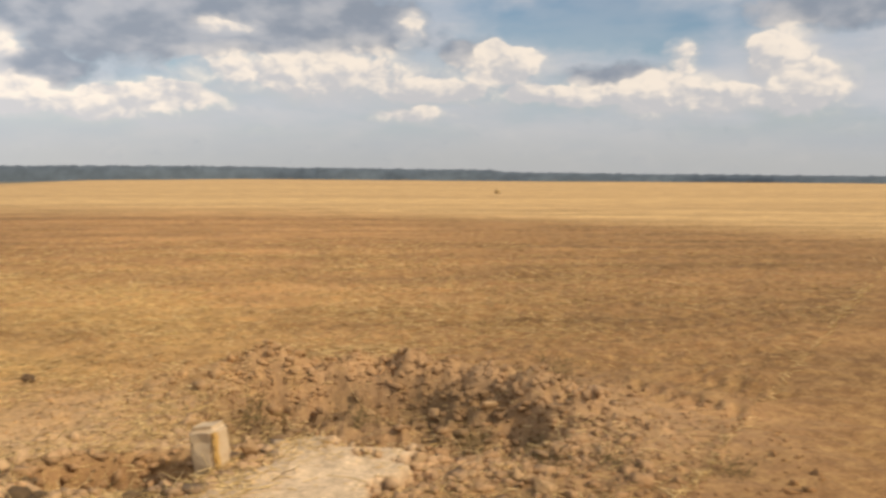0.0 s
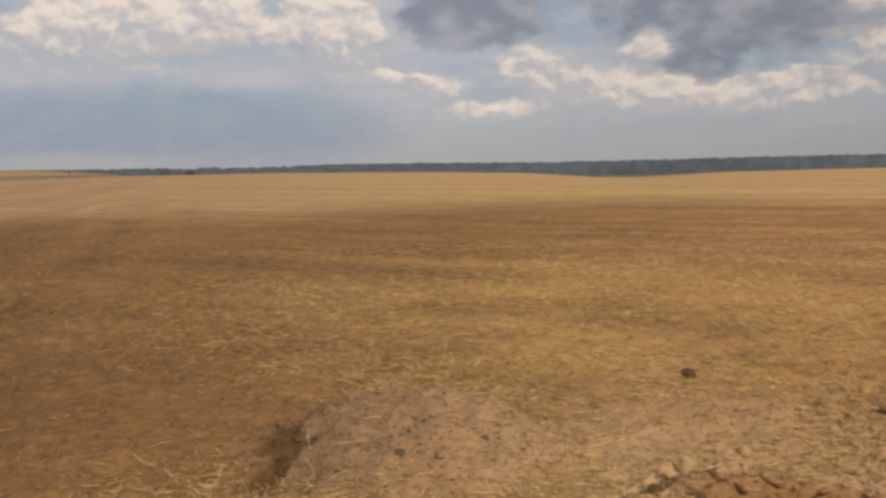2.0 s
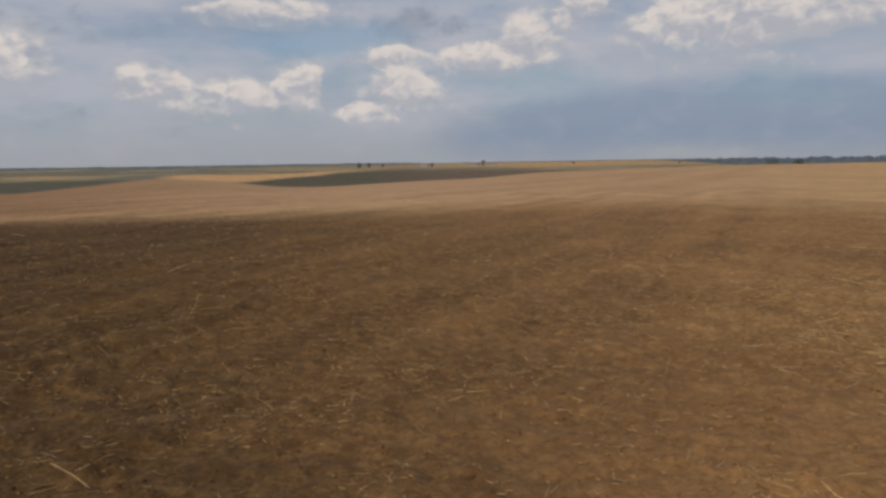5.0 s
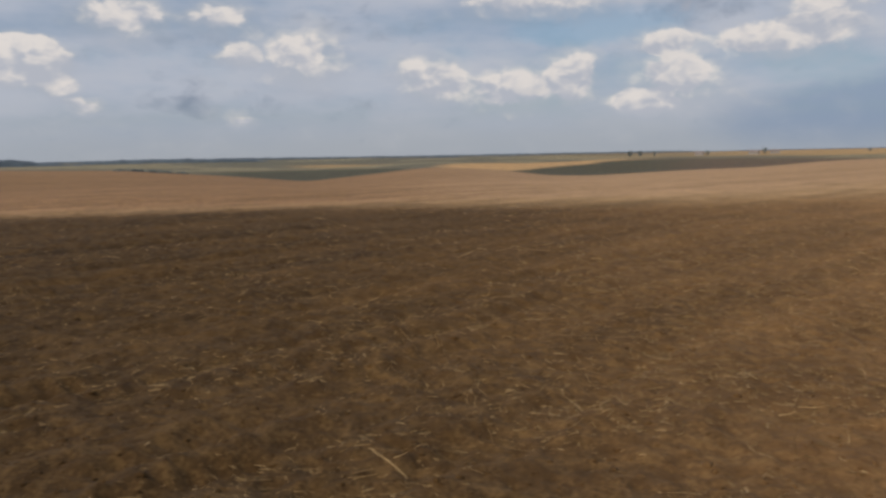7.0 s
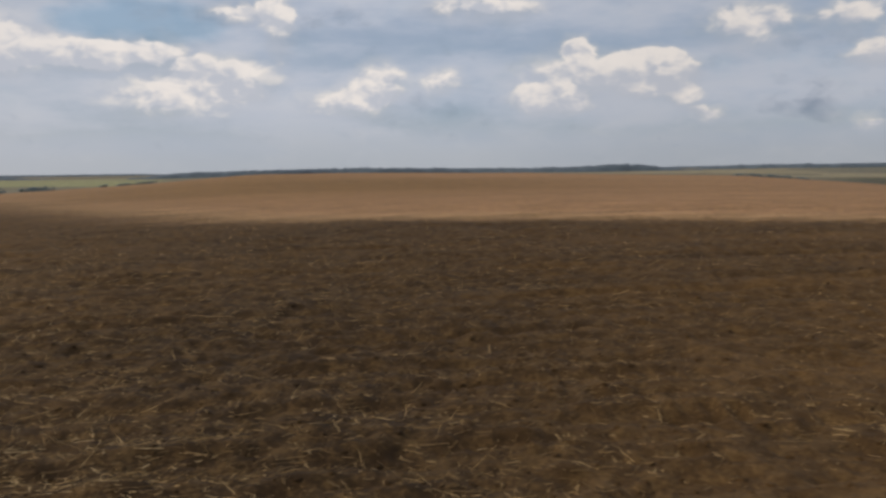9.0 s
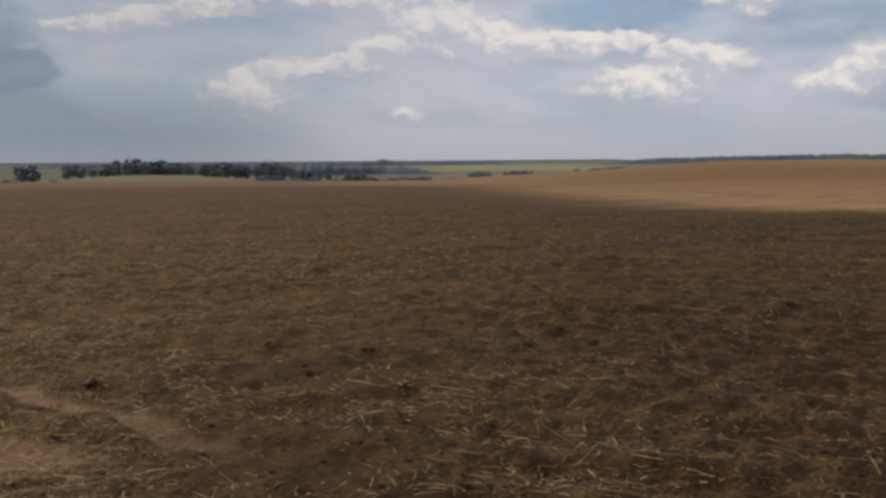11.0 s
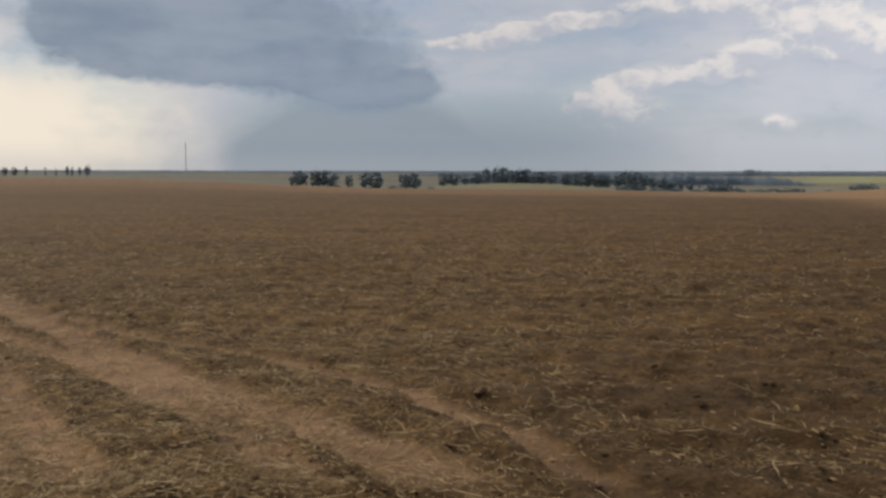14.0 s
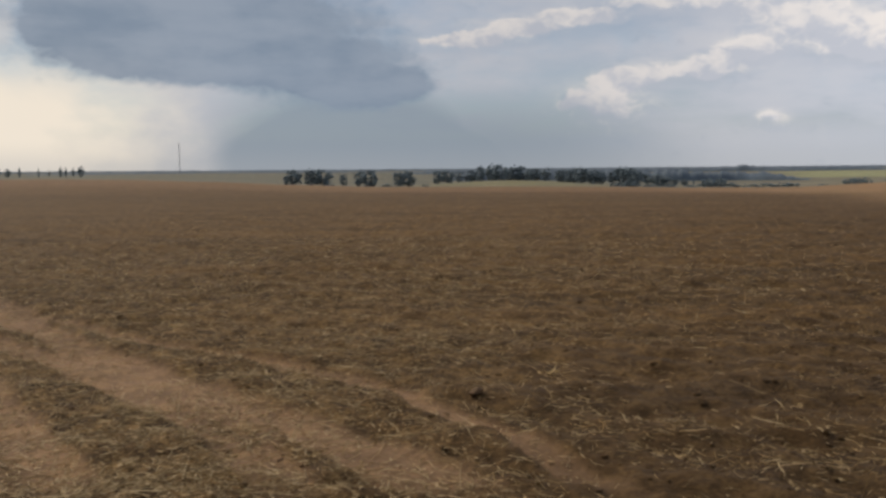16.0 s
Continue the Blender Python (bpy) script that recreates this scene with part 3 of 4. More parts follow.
def land_cover(x, y):
    r, az = polar(x, y)
    wob = fractal(x * 0.05, y * 0.05, 91, 3)
    out = ease(r, 0.6, 4.2)
    back = ease(az, 290, 220)
    # soil brightens and darkens by bearing: sun and cloud shade put into its colour
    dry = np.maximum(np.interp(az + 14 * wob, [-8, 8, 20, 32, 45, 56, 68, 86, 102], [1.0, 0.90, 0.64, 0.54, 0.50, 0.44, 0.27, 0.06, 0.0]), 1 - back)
    shaded = HARROWED * (1 - (0.36 + 0.22 * ease(r, 16, 8)) * bell(az, 136, 17) * out)[:, None]
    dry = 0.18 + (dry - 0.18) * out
    color = shaded + (SUNLIT_DRY_SOIL * (1 - 0.35 * ease(az, 8, -24) * out * back)[:, None] - shaded) * dry[:, None]
    straw = 0.22 + 0.55 * dry + (0.18 * bell(az, 184, 26) - 0.05 * bell(az, 120, 40)) * out
    # long harrow passes: across the way north and south, along it to the west
    size = np.where(r > 45, 0.22, 1.0)
    pass_x = fractal((y - 0.10 * x) * 1.3 * size, x * 0.12 * size, 92, 3, 0.6)
    pass_y = fractal((0.64 * x + 0.77 * y) * 1.3 * size, (0.64 * y - 0.77 * x) * 0.12 * size, 93, 3, 0.6)
    share = np.clip((np.abs(y - MID[1]) / np.maximum(r, 0.1) - 0.45) / 0.3, 0, 1)
    streak = 1 + np.where(r > 45, 0.32, 0.5) * (pass_x * share + pass_y * (1 - share)) * ease(r, 4, 10)

    def lay(what, amount):
        nonlocal color
        color = color + (what - color) * np.clip(amount, 0, 1)[:, None]

    dip = by_bearing(az, SOIL_EDGE, 2.0)
    edge = EYE / np.tan(np.radians(dip))
    blur = 0.16 + 0.22 * bell(az, 48, 22) + 0.32 * ease(az, 132, 152)
    beyond = ease(r * (1 + 0.10 * wob), edge * (1 - blur), edge * (1 + blur))
    beyond = beyond * (1 - 0.75 * ease(az, 140, 160) * back)
    lay(STUBBLE, beyond)
    # stubble tones by bearing, with sunny and shaded stretches painted in
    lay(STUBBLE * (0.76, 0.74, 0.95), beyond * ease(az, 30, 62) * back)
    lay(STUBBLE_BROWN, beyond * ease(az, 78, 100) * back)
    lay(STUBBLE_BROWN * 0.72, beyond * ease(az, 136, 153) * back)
    # dark bands on the hill: cloud shade laid on as soil colour
    lay(HARROWED * 1.6, 0.75 * bell(az, 131, 10) * ease(r, 42, 75) * ease(r, 150, 90))
    lay(HARROWED * 1.9, 0.6 * bell(az, 143, 7) * ease(r, 36, 70) * ease(r, 235, 110))
    # far field below the storm, darkened in its colour
    lay(HARROWED * 0.8, 0.6 * bell(az, 186, 9) * ease(r, 18, 45))
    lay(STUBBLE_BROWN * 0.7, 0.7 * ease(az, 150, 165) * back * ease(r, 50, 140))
    # fields, crops and meadows beyond the edge of this field, by how high up the far slopes they lie
    far = ease(r, 225, 245)
    seen = np.where(r < 300, crest(az), far_elevation(r, az)) + 0.10 * fractal(x * 0.004, y * 0.004, 96, 3)
    lay(GREEN, far)
    lay(PASTURE, far * ease(fractal(x * 0.0035, y * 0.009, 95, 3), 0.02, 0.12))
    lay(STUBBLE, far * bell(az, 12, 10) * ease(r, 700, 500))
    brow = -0.36 - 0.55 * ease(az, 77, 86)
    crop = ease(az, 61, 66) * ease(az, 88, 85.5) * ease(seen, brow + 0.05, brow - 0.05)
    lay(BROWN_CROP, far * crop)
    lay(DARK_CROP, far * crop * ease(az, 72, 77.5))
    pale = ease(az, 75, 79) * ease(az, 91, 89) * ease(seen, brow - 0.04, brow + 0.06) * ease(seen, 0.94 - 0.0158 * az, 0.88 - 0.0158 * az)
    lay(STUBBLE * (1.0, 0.95, 0.95), far * pale)
    lay(STUBBLE * 0.8, far * bell(az, 64, 9) * ease(seen, -0.30, -0.15))
    lay(DARK_CROP * 1.15, far * ease(az, 89, 92) * ease(az, 107, 102) * ease(seen, -0.62, -0.74))
    lay(STUBBLE * 0.8, 0.8 * far * ease(az, 92, 95) * ease(az, 101, 97) * ease(seen, -0.50, -0.44) * ease(seen, -0.27, -0.33))
    lay(PASTURE * (1.05, 1.25, 1.0), 0.9 * far * ease(az, 144, 149) * ease(az, 162, 157) * ease(seen, -0.52, -0.42) * ease(seen, -0.06, -0.16))
    lay(np.array((0.085, 0.098, 0.082)), 0.85 * far * ease(az, 157, 166) * back)
    lay(np.array((0.155, 0.150, 0.080)), 0.9 * bell(az, 176, 4.5) * ease(r, 270, 320) * ease(r, 420, 385))
    q, _ = pit_form(x, y)
    spoil = 1.15 * np.exp(-((((x + 0.2) / 2.6) ** 2 + ((y - 5.6) / 1.6) ** 2)) ** 2)
    lay(DUST, 0.75 * spoil)
    mound = ease(mound_form(x, y), 1.7, 0.7)
    lay(np.array((0.330, 0.218, 0.130)), (0.50 + 0.5 * fractal(x * 2.2, y * 2.2, 97, 3)) * mound)
    lay(np.array((0.62, 0.385, 0.140)), (0.28 + 0.8 * fractal(x * 0.7, y * 0.7, 99, 3)) * bell(az, 20, 15) * bell(r, 9.0, 3.6) * (1 - mound))
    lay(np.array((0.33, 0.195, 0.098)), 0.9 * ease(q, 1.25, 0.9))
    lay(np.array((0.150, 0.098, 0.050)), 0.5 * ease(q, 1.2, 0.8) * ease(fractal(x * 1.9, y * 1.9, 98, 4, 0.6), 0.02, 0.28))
    lay(np.array((0.52, 0.355, 0.205)), 0.6 * bell(x, -1.9, 0.8) * bell(y, 4.6, 0.7))
    # dark colour along the crack adds to the shade in its cut
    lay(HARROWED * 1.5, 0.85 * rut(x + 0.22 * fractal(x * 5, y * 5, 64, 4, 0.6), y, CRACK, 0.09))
    # small hole, coloured darker than the earth round it
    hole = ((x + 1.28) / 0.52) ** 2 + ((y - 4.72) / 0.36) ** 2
    lay(SUNLIT_DRY_SOIL * 0.7, 0.8 * ease(hole, 1.3, 0.8))
    pile = slab_form(x, y)
    lay(np.array((0.58, 0.42, 0.26)), ease(pile, 1.3, 0.8))
    lay(HARROWED * 0.6, 0.12 * bell(az, 158, 8) * ease(r, 11, 6) * out)
    lay(HARROWED * 0.62, 0.75 * bell(x, 0.0, 1.7) * bell(y, -6.0, 1.5) * ease(-y, 3.5, 5.0))
    packed = tracks(x, y)
    lay(DUST * (0.50, 0.475, 0.48), 1.05 * packed)
    straw = straw * (1 - 0.5 * packed) * (1 - 0.8 * mound) * (1 - 0.5 * spoil) + 0.5 * beyond * ease(r, 250, 200)
    straw = straw * (1 - ease(pile, 1.4, 0.9))
    straw = straw - 0.40 * bell(az, 46, 12) * ease(r, 9, 5)
    straw = straw + 0.60 * bell(az, 22, 15) * bell(r, 9.0, 3.4) + (0.15 * bell(az, 195, 18) * ease(r, 14, 7) - 0.2 * bell(az, 162, 9) * ease(r, 11, 6)) * out
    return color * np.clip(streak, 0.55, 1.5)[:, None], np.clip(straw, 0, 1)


def lay_cover(ob, color, straw, share=1.0):
    layer = ob.data.attributes.new("cover", "FLOAT_COLOR", "POINT")
    layer.data.foreach_set("color", np.concatenate([color, np.ones((len(color), 1))], 1).astype(np.float32).ravel())
    layer = ob.data.attributes.new("straw", "FLOAT", "POINT")
    layer.data.foreach_set("value", (straw * share).astype(np.float32))


def build_ground():
    az = np.concatenate([np.arange(-36, 216, 0.24), np.arange(216, 324, 2.0)])
    r = [0.01]
    while r[-1] < 4600:
        r.append(r[-1] + (0.15 if r[-1] < 2.5 else max(0.036, 0.0125 * (r[-1] - 6.5), 0.0)) * (1.0 if r[-1] < 50 else 2.2))
    r = np.array(r)
    a, d = np.meshgrid(np.radians(az), r, indexing="ij")
    x, y = (MID[0] - d * np.sin(a)).ravel(), (MID[1] + d * np.cos(a)).ravel()
    z = height(x, y)
    verts = np.stack([x, y, z], -1)
    na, nr = len(az), len(r)
    i, j = np.meshgrid(np.arange(na), np.arange(nr - 1), indexing="ij")
    k = (i + 1) % na
    quads = np.stack([i * nr + j, i * nr + j + 1, k * nr + j + 1, k * nr + j], -1).reshape(-1, 4)
    ob = sheet("ground", verts, quads, SOIL, True)
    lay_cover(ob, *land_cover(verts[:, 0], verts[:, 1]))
    tagged(ob, "harrowed brown field with straw, ruts and a dug pit", "field", kind="structure")
    return ob


build_ground()


def scatter(rng, count, near, far, power=1.0):
    """Random places in the seen sector of the field, denser near the middle."""
    az = np.radians(rng.uniform(-36, 214, count))
    u = rng.uniform(0, 1, count)
    r = near * (far / near) ** (u**power)
    return MID[0] - r * np.sin(az), MID[1] + r * np.cos(az), r


def build_straw(seed, number, far, amount, mat, long_mid, label, middle=None, spread=20.0, fat=1.0):
    """Loose strands over the seen field, or about one bearing; amount gives their share by the cover's straw and clumping."""
    rng = np.random.default_rng(seed)
    x, y, r = scatter(rng, number, 3.2, far, 0.9)
    if middle is not None:
        az = np.radians(np.clip(rng.normal(middle, spread, number), -36, 216))
        x, y = MID[0] - r * np.sin(az), MID[1] + r * np.cos(az)
    _, straw = land_cover(x, y)
    clumped = fractal(x * 0.9, y * 0.9, 81, 3)
    keep = rng.uniform(0, 1, len(x)) < np.clip(amount(straw, clumped), 0.0, 1)
    x, y, r = x[keep], y[keep], r[keep]
    count = len(x)
    z = height(x, y) + 0.008
    turn, tilt = rng.uniform(0, 2 * np.pi, count), rng.normal(0, 0.16, count)
    stand = rng.uniform(0, 1, count) < 0.05
    tilt[stand] = rng.uniform(0.5, 1.3, stand.sum())
    long = np.clip(rng.lognormal(math.log(long_mid), 0.70, count), 0.015, 0.28)
    thick = fat * rng.uniform(0.0009, 0.0024, count) * np.clip(r / 8, 1, 1.8)
    way = np.stack([np.cos(turn) * np.cos(tilt), np.sin(turn) * np.cos(tilt), np.abs(np.sin(tilt))], -1)
    side = np.stack([-np.sin(turn), np.cos(turn), np.zeros(count)], -1)
    up = np.cross(way, side)
    a = np.stack([x, y, z], -1)
    bend = side * rng.normal(0, 0.12, count)[:, None] * long[:, None]
    b = a + way * long[:, None] * 0.5 + bend
    c = a + way * long[:, None] + bend * rng.uniform(-0.5, 1.5, count)[:, None]
    far_off = r > 7.5
    blocks, faces, first = [], [], 0
    for pick, line in ((~far_off, ((a, 1.0), (b, 1.1), (c, 0.7))), (far_off, ((a, 1.0), (c, 0.8)))):
        rings = []
        for at, width in line:
            for k in range(3):
                t = 2 * math.pi * k / 3
                rings.append((at + (side * math.cos(t) + up * math.sin(t)) * (thick * width)[:, None])[pick])
        tri = []
        for lvl in range(0, 3 * (len(line) - 1), 3):
            for k in range(3):
                p, q = lvl + k, lvl + (k + 1) % 3
                tri += [(p, q, q + 3), (p, q + 3, p + 3)]
        size = 3 * len(line)
        blocks.append(np.stack(rings, 1).reshape(-1, 3))
        faces.append((np.array(tri)[None] + (first + np.arange(pick.sum()) * size)[:, None, None]).reshape(-1, 3))
        first += len(blocks[-1])
    verts, faces = np.concatenate(blocks), np.concatenate(faces)
    tagged(sheet("straw_litter", verts, faces, mat), label, "straw", kind="stuff")


def build_clods():
    rng = np.random.default_rng(7)
    x, y, r = scatter(rng, 15000, 3.2, 22.0, 0.9)
    packed = tracks(x, y)
    pile = slab_form(x, y)
    keep = (rng.uniform(0, 1, len(x)) > packed + 0.2 * ease(mound_form(x, y), 1.4, 0.8)) & (pile > 1)
    x, y, r = x[keep], y[keep], r[keep]
    size = np.clip(rng.lognormal(-4.55, 0.45, len(x)), 0.006, 0.026)
    v, f = lumps(rng, np.stack([x, y, height(x, y) - 0.05 * size], -1), size, 0.6, 0.42)
    ob = sheet("soil_clods", v, f, SOIL)
    lay_cover(ob, *land_cover(np.repeat(x, len(ICO_V)), np.repeat(y, len(ICO_V))), 0.35)
    tagged(ob, "crumbled clods of harrowed earth on the field", "clods", kind="stuff")
    # rubble that lines the pit, its rim and the small hole
    px, py = rng.uniform(-2.2, 2.9, 21000), rng.uniform(4.1, 7.7, 21000)
    q, _ = pit_form(px, py)
    hole = ((px + 1.28) / 0.62) ** 2 + ((py - 4.72) / 0.45) ** 2
    loose = rng.uniform(0, 1, len(px)) < 0.30
    pile = slab_form(px, py)
    keep = ((q < 1.9) & (q > 0.1) | (hole < 1.3) | loose & (q < 4.5)) & (pile > 1)
    px, py = px[keep], py[keep]
    size = np.clip(rng.lognormal(-4.48, 0.60, len(px)) * np.where(q[keep] < 1.9, 1.0, 0.6), 0.005, 0.042)
    v, f = lumps(rng, np.stack([px, py, height(px, py) + 0.05 * size], -1), size[:, None] * rng.uniform(0.55, 1.45, (len(px), 3)), 0.75, 0.7)
    ob = sheet("pit_rubble", v, f, SOIL)
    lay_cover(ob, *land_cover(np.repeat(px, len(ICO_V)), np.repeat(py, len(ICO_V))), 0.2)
    tagged(ob, "broken lumps of dug earth lining the pit", "rubble", kind="stuff")
    px, py = rng.uniform(-4.3, -2.2, 4200), rng.uniform(3.4, 5.5, 4200)
    keep = mound_form(px, py) + 0.5 * rng.uniform(-1, 1, 4200) < 1.1
    px, py = px[keep], py[keep]
    size = np.clip(rng.lognormal(-4.9, 0.55, len(px)), 0.003, 0.026)
    v, f = lumps(rng, np.stack([px, py, height(px, py)], -1), size, 0.65, 0.6)
    ob = sheet("mound_crumbs", v, f, SOIL)
    lay_cover(ob, *land_cover(np.repeat(px, len(ICO_V)), np.repeat(py, len(ICO_V))), 0.2)
    tagged(ob, "small crumbs of dry earth on the pale mound", "crumbs", kind="stuff")
    # coarse lumps round the post, the footing and the rim
    px, py = rng.uniform(-2.0, 1.6, 2600), rng.uniform(4.0, 5.1, 2600)
    hole = ((px + 1.28) / 0.75) ** 2 + ((py - 4.62) / 0.45) ** 2
    pile = slab_form(px, py)
    keep = ((hole < 1.0) & (rng.uniform(0, 1, 2600) < 0.75) | (pile < 2.4) & (rng.uniform(0, 1, 2600) < 0.5) | (py < 4.8) & (px > 0.2) & (rng.uniform(0, 1, 2600) < 0.15)) & (pile > 1.05) & (np.hypot(px + 0.79, py - 4.74) > 0.17)
    px, py = px[keep], py[keep]
    size = np.clip(rng.lognormal(-3.85, 0.55, len(px)), 0.008, 0.055)
    v, f = lumps(rng, np.stack([px, py, height(px, py) + 0.15 * size], -1), size[:, None] * rng.uniform(0.55, 1.4, (len(px), 3)), 0.75, 0.7)
    ob = sheet("earth_lumps", v, f, SOIL)
    tone, straw = land_cover(np.repeat(px, len(ICO_V)), np.repeat(py, len(ICO_V)))
    lay_cover(ob, tone * 0.75 + DUST * 0.25, straw, 0.1)
    tagged(ob, "coarse pale lumps of earth round the post", "rubble", kind="stuff")


# ---- trees and woods ----


def tree_mesh(seed, tall, wide, clumps, low=0.12):
    """A tree with a tapered trunk, limbs and a crown of uneven leaf clumps."""
    rng = np.random.default_rng(seed)
    tree = new("tree")
    bm = bmesh.new()
    for k in range(6):
        if k == 0:
            a, b, r0, r1 = Vector((0, 0, -0.3)), Vector((0.1, 0, tall * 0.75)), tall * 0.025, tall * 0.008
        else:
            t = 2 * math.pi * k / 5 + rng.uniform(-0.4, 0.4)
            a = Vector((0, 0, tall * rng.uniform(0.2, 0.5)))
            b = a + Vector((math.cos(t) * wide * 0.7, math.sin(t) * wide * 0.7, tall * 0.25))
            r0, r1 = tall * 0.010, tall * 0.004
        m = Matrix.Translation((a + b) / 2) @ (b - a).to_track_quat("Z", "Y").to_matrix().to_4x4()
        bmesh.ops.create_cone(bm, cap_ends=True, segments=6, radius1=r0, radius2=r1, depth=(b - a).length, matrix=m)
    part("trunk", bm, BARK, tree, "brown trunk with limbs")
    u = rng.normal(0, 1, (clumps, 3))
    u /= np.linalg.norm(u, axis=1)[:, None]
    u *= rng.uniform(0.35, 1.0, (clumps, 1)) ** 0.5
    u *= 1 + 0.25 * np.sin(3 * u[:, :1] + seed) + 0.2 * np.cos(4 * u[:, 1:2] + 2 * seed)
    mid = tall * (1 + low) / 2
    places = np.stack([u[:, 0] * wide, u[:, 1] * wide, mid + u[:, 2] * tall * (1 - low) / 2], -1)
    sizes = rng.uniform(0.07, 0.17, clumps) * (wide + tall * 0.3) * 0.75
    v, f = lumps(rng, places, sizes, 0.8, 0.4)
    crown = sheet("crown", v, f, HAZED_LEAVES)
    crown.parent = tree
    tagged(crown, "uneven dark green crown with haze in its colour")
    return tree


def ground_at(x, y):
    return float(height(np.array([x]), np.array([y]))[0])


def stand(az, r):
    x, y = spot(az, r)
    return x, y, ground_at(x, y)


def build_trees():
    rng = np.random.default_rng(12)
    kinds = [(tree_mesh(1, 10, 3.6, 130), 10), (tree_mesh(2, 10, 4.6, 150), 10), (tree_mesh(3, 10, 3.0, 110), 10), (tree_mesh(4, 4, 3.4, 80, 0.0), 4)]
    used = set()

    def plant(kind, az, r, top, label, group, wide=1.0):
        """A tree whose top reaches the elevation top."""
        x, y, z = stand(az, r)
        tall = max(1.2, EYE + r * math.tan(radians(top)) - z)
        proto, size = kinds[kind]
        m = Matrix.Translation((x, y, z)) @ Matrix.Rotation(rng.uniform(0, 6.28), 4, "Z")
        if kind in used:
            ob = copy_thing(proto, m)
        else:
            ob, _ = proto, used.add(kind)
            ob.matrix_basis = m
        s = tall / size
        ob.scale = (s * wide, s * wide, s)
        tagged(ob, label, "tree", group)

    row = "trees beyond the field edge"
    for kind, az, top, wide in ((1, 190.1, 0.19, 1.15), (0, 188.9, 0.14, 1.0), (1, 188.3, 0.18, 1.15), (2, 186.95, -0.08, 1.0), (0, 185.85, 0.06, 1.1), (1, 185.15, 0.10, 1.15), (0, 183.25, -0.02, 1.0), (1, 182.75, 0.05, 1.15)):
        plant(kind, az, 330 + rng.uniform(-15, 15), top, "dark green broad tree standing behind the harrowed field", row, wide)
    for kind, az, top, wide in ((0, 180.9, 0.05, 1.1), (1, 180.3, 0.08, 1.2), (2, 179.5, -0.05, 1.1), (1, 178.7, 0.10, 1.0), (0, 178.1, 0.30, 0.9), (2, 177.5, 0.42, 0.9), (1, 176.9, 0.40, 1.0), (0, 176.1, 0.26, 1.2), (1, 175.4, 0.30, 1.1), (1, 174.6, 0.16, 1.2), (2, 173.9, 0.18, 1.1), (0, 173.0, 0.05, 1.2)):
        plant(kind, az, 440 + rng.uniform(-15, 20), top, "dark green tree in a loose belt on a green rise", "belt of trees", wide)
    for k in range(26):
        az = 172.6 - 0.40 * k + rng.uniform(-0.2, 0.2)
        top = 0.02 - 0.055 * max(0, k - 8) + 0.16 * math.exp(-(((az - 168.7) / 0.5) ** 2)) + 0.10 * math.exp(-(((az - 171.6) / 0.6) ** 2)) + rng.uniform(-0.10, 0.08)
        plant(int(rng.integers(0, 3)), az, 430 + 5 * k + rng.uniform(-40, 60), top, "dark green tree in a copse below the field", "copse trees", rng.uniform(1.2, 1.6))
    for az, top, wide in ((169.3, -0.75, 1.3), (168.4, -0.62, 1.0), (167.2, -0.85, 1.5), (166.1, -0.80, 1.2), (164.9, -0.90, 1.4), (163.75, -0.52, 1.0), (163.2, -0.50, 1.0), (162.3, -0.82, 1.3), (161.1, -0.86, 1.5), (160.2, -0.80, 1.5), (159.2, -0.78, 1.6), (157.3, -0.88, 1.0), (155.6, -0.50, 1.2), (155.1, -0.56, 1.2), (153.2, -0.46, 1.7), (152.6, -0.50, 1.5), (149.3, -0.40, 1.2), (148.3, -0.36, 1.2), (147.9, -0.33, 1.3), (147.0, -0.26, 1.3), (146.6, -0.24, 1.3), (25.4, -0.60, 1.0), (24.8, -0.58, 1.3), (24.3, -0.62, 1.2), (29.4, -0.38, 0.9), (27.9, -0.55, 0.8), (109.8, -0.27, 1.6), (108.9, -0.30, 1.8), (108.0, -0.36, 1.8), (107.1, -0.44, 1.7), (106.2, -0.52, 1.5), (181.6, -0.80, 1.2), (184.1, -0.75, 1.2), (187.7, -0.70, 1.0)):
        plant(3, az, 300 + rng.uniform(-10, 25), top, "low dark green bush at the edge of the field", "field bushes", wide)
    for az, top, wide in ((207.9, 0.42, 1.2), (207.3, 0.36, 1.2), (206.8, 0.36, 1.2), (206.2, 0.42, 0.5), (205.2, 0.38, 0.4), (204.6, 0.3, 0.4), (204.0, 0.45, 0.6), (203.7, 0.4, 0.5), (203.3, 0.4, 0.5), (202.9, 0.5, 0.9)):
        plant(2, az, 900 + rng.uniform(-20, 20), top, "small distant tree in a row against bright sky", "row of distant trees", wide)
    for az, top, wide in ((77.8, 0.22, 1.3), (77.2, 0.20, 1.2), (76.3, 0.18, 0.8), (73.1, 0.15, 0.9), (69.8, 0.25, 1.0), (64.0, 0.1, 1.2), (52.0, 0.05, 1.4), (50.4, 0.05, 1.4), (57.4, 0.05, 1.0)):
        plant(0, az, 1500 + rng.uniform(-60, 60), top, "distant dark tree by a village", "village trees", wide)


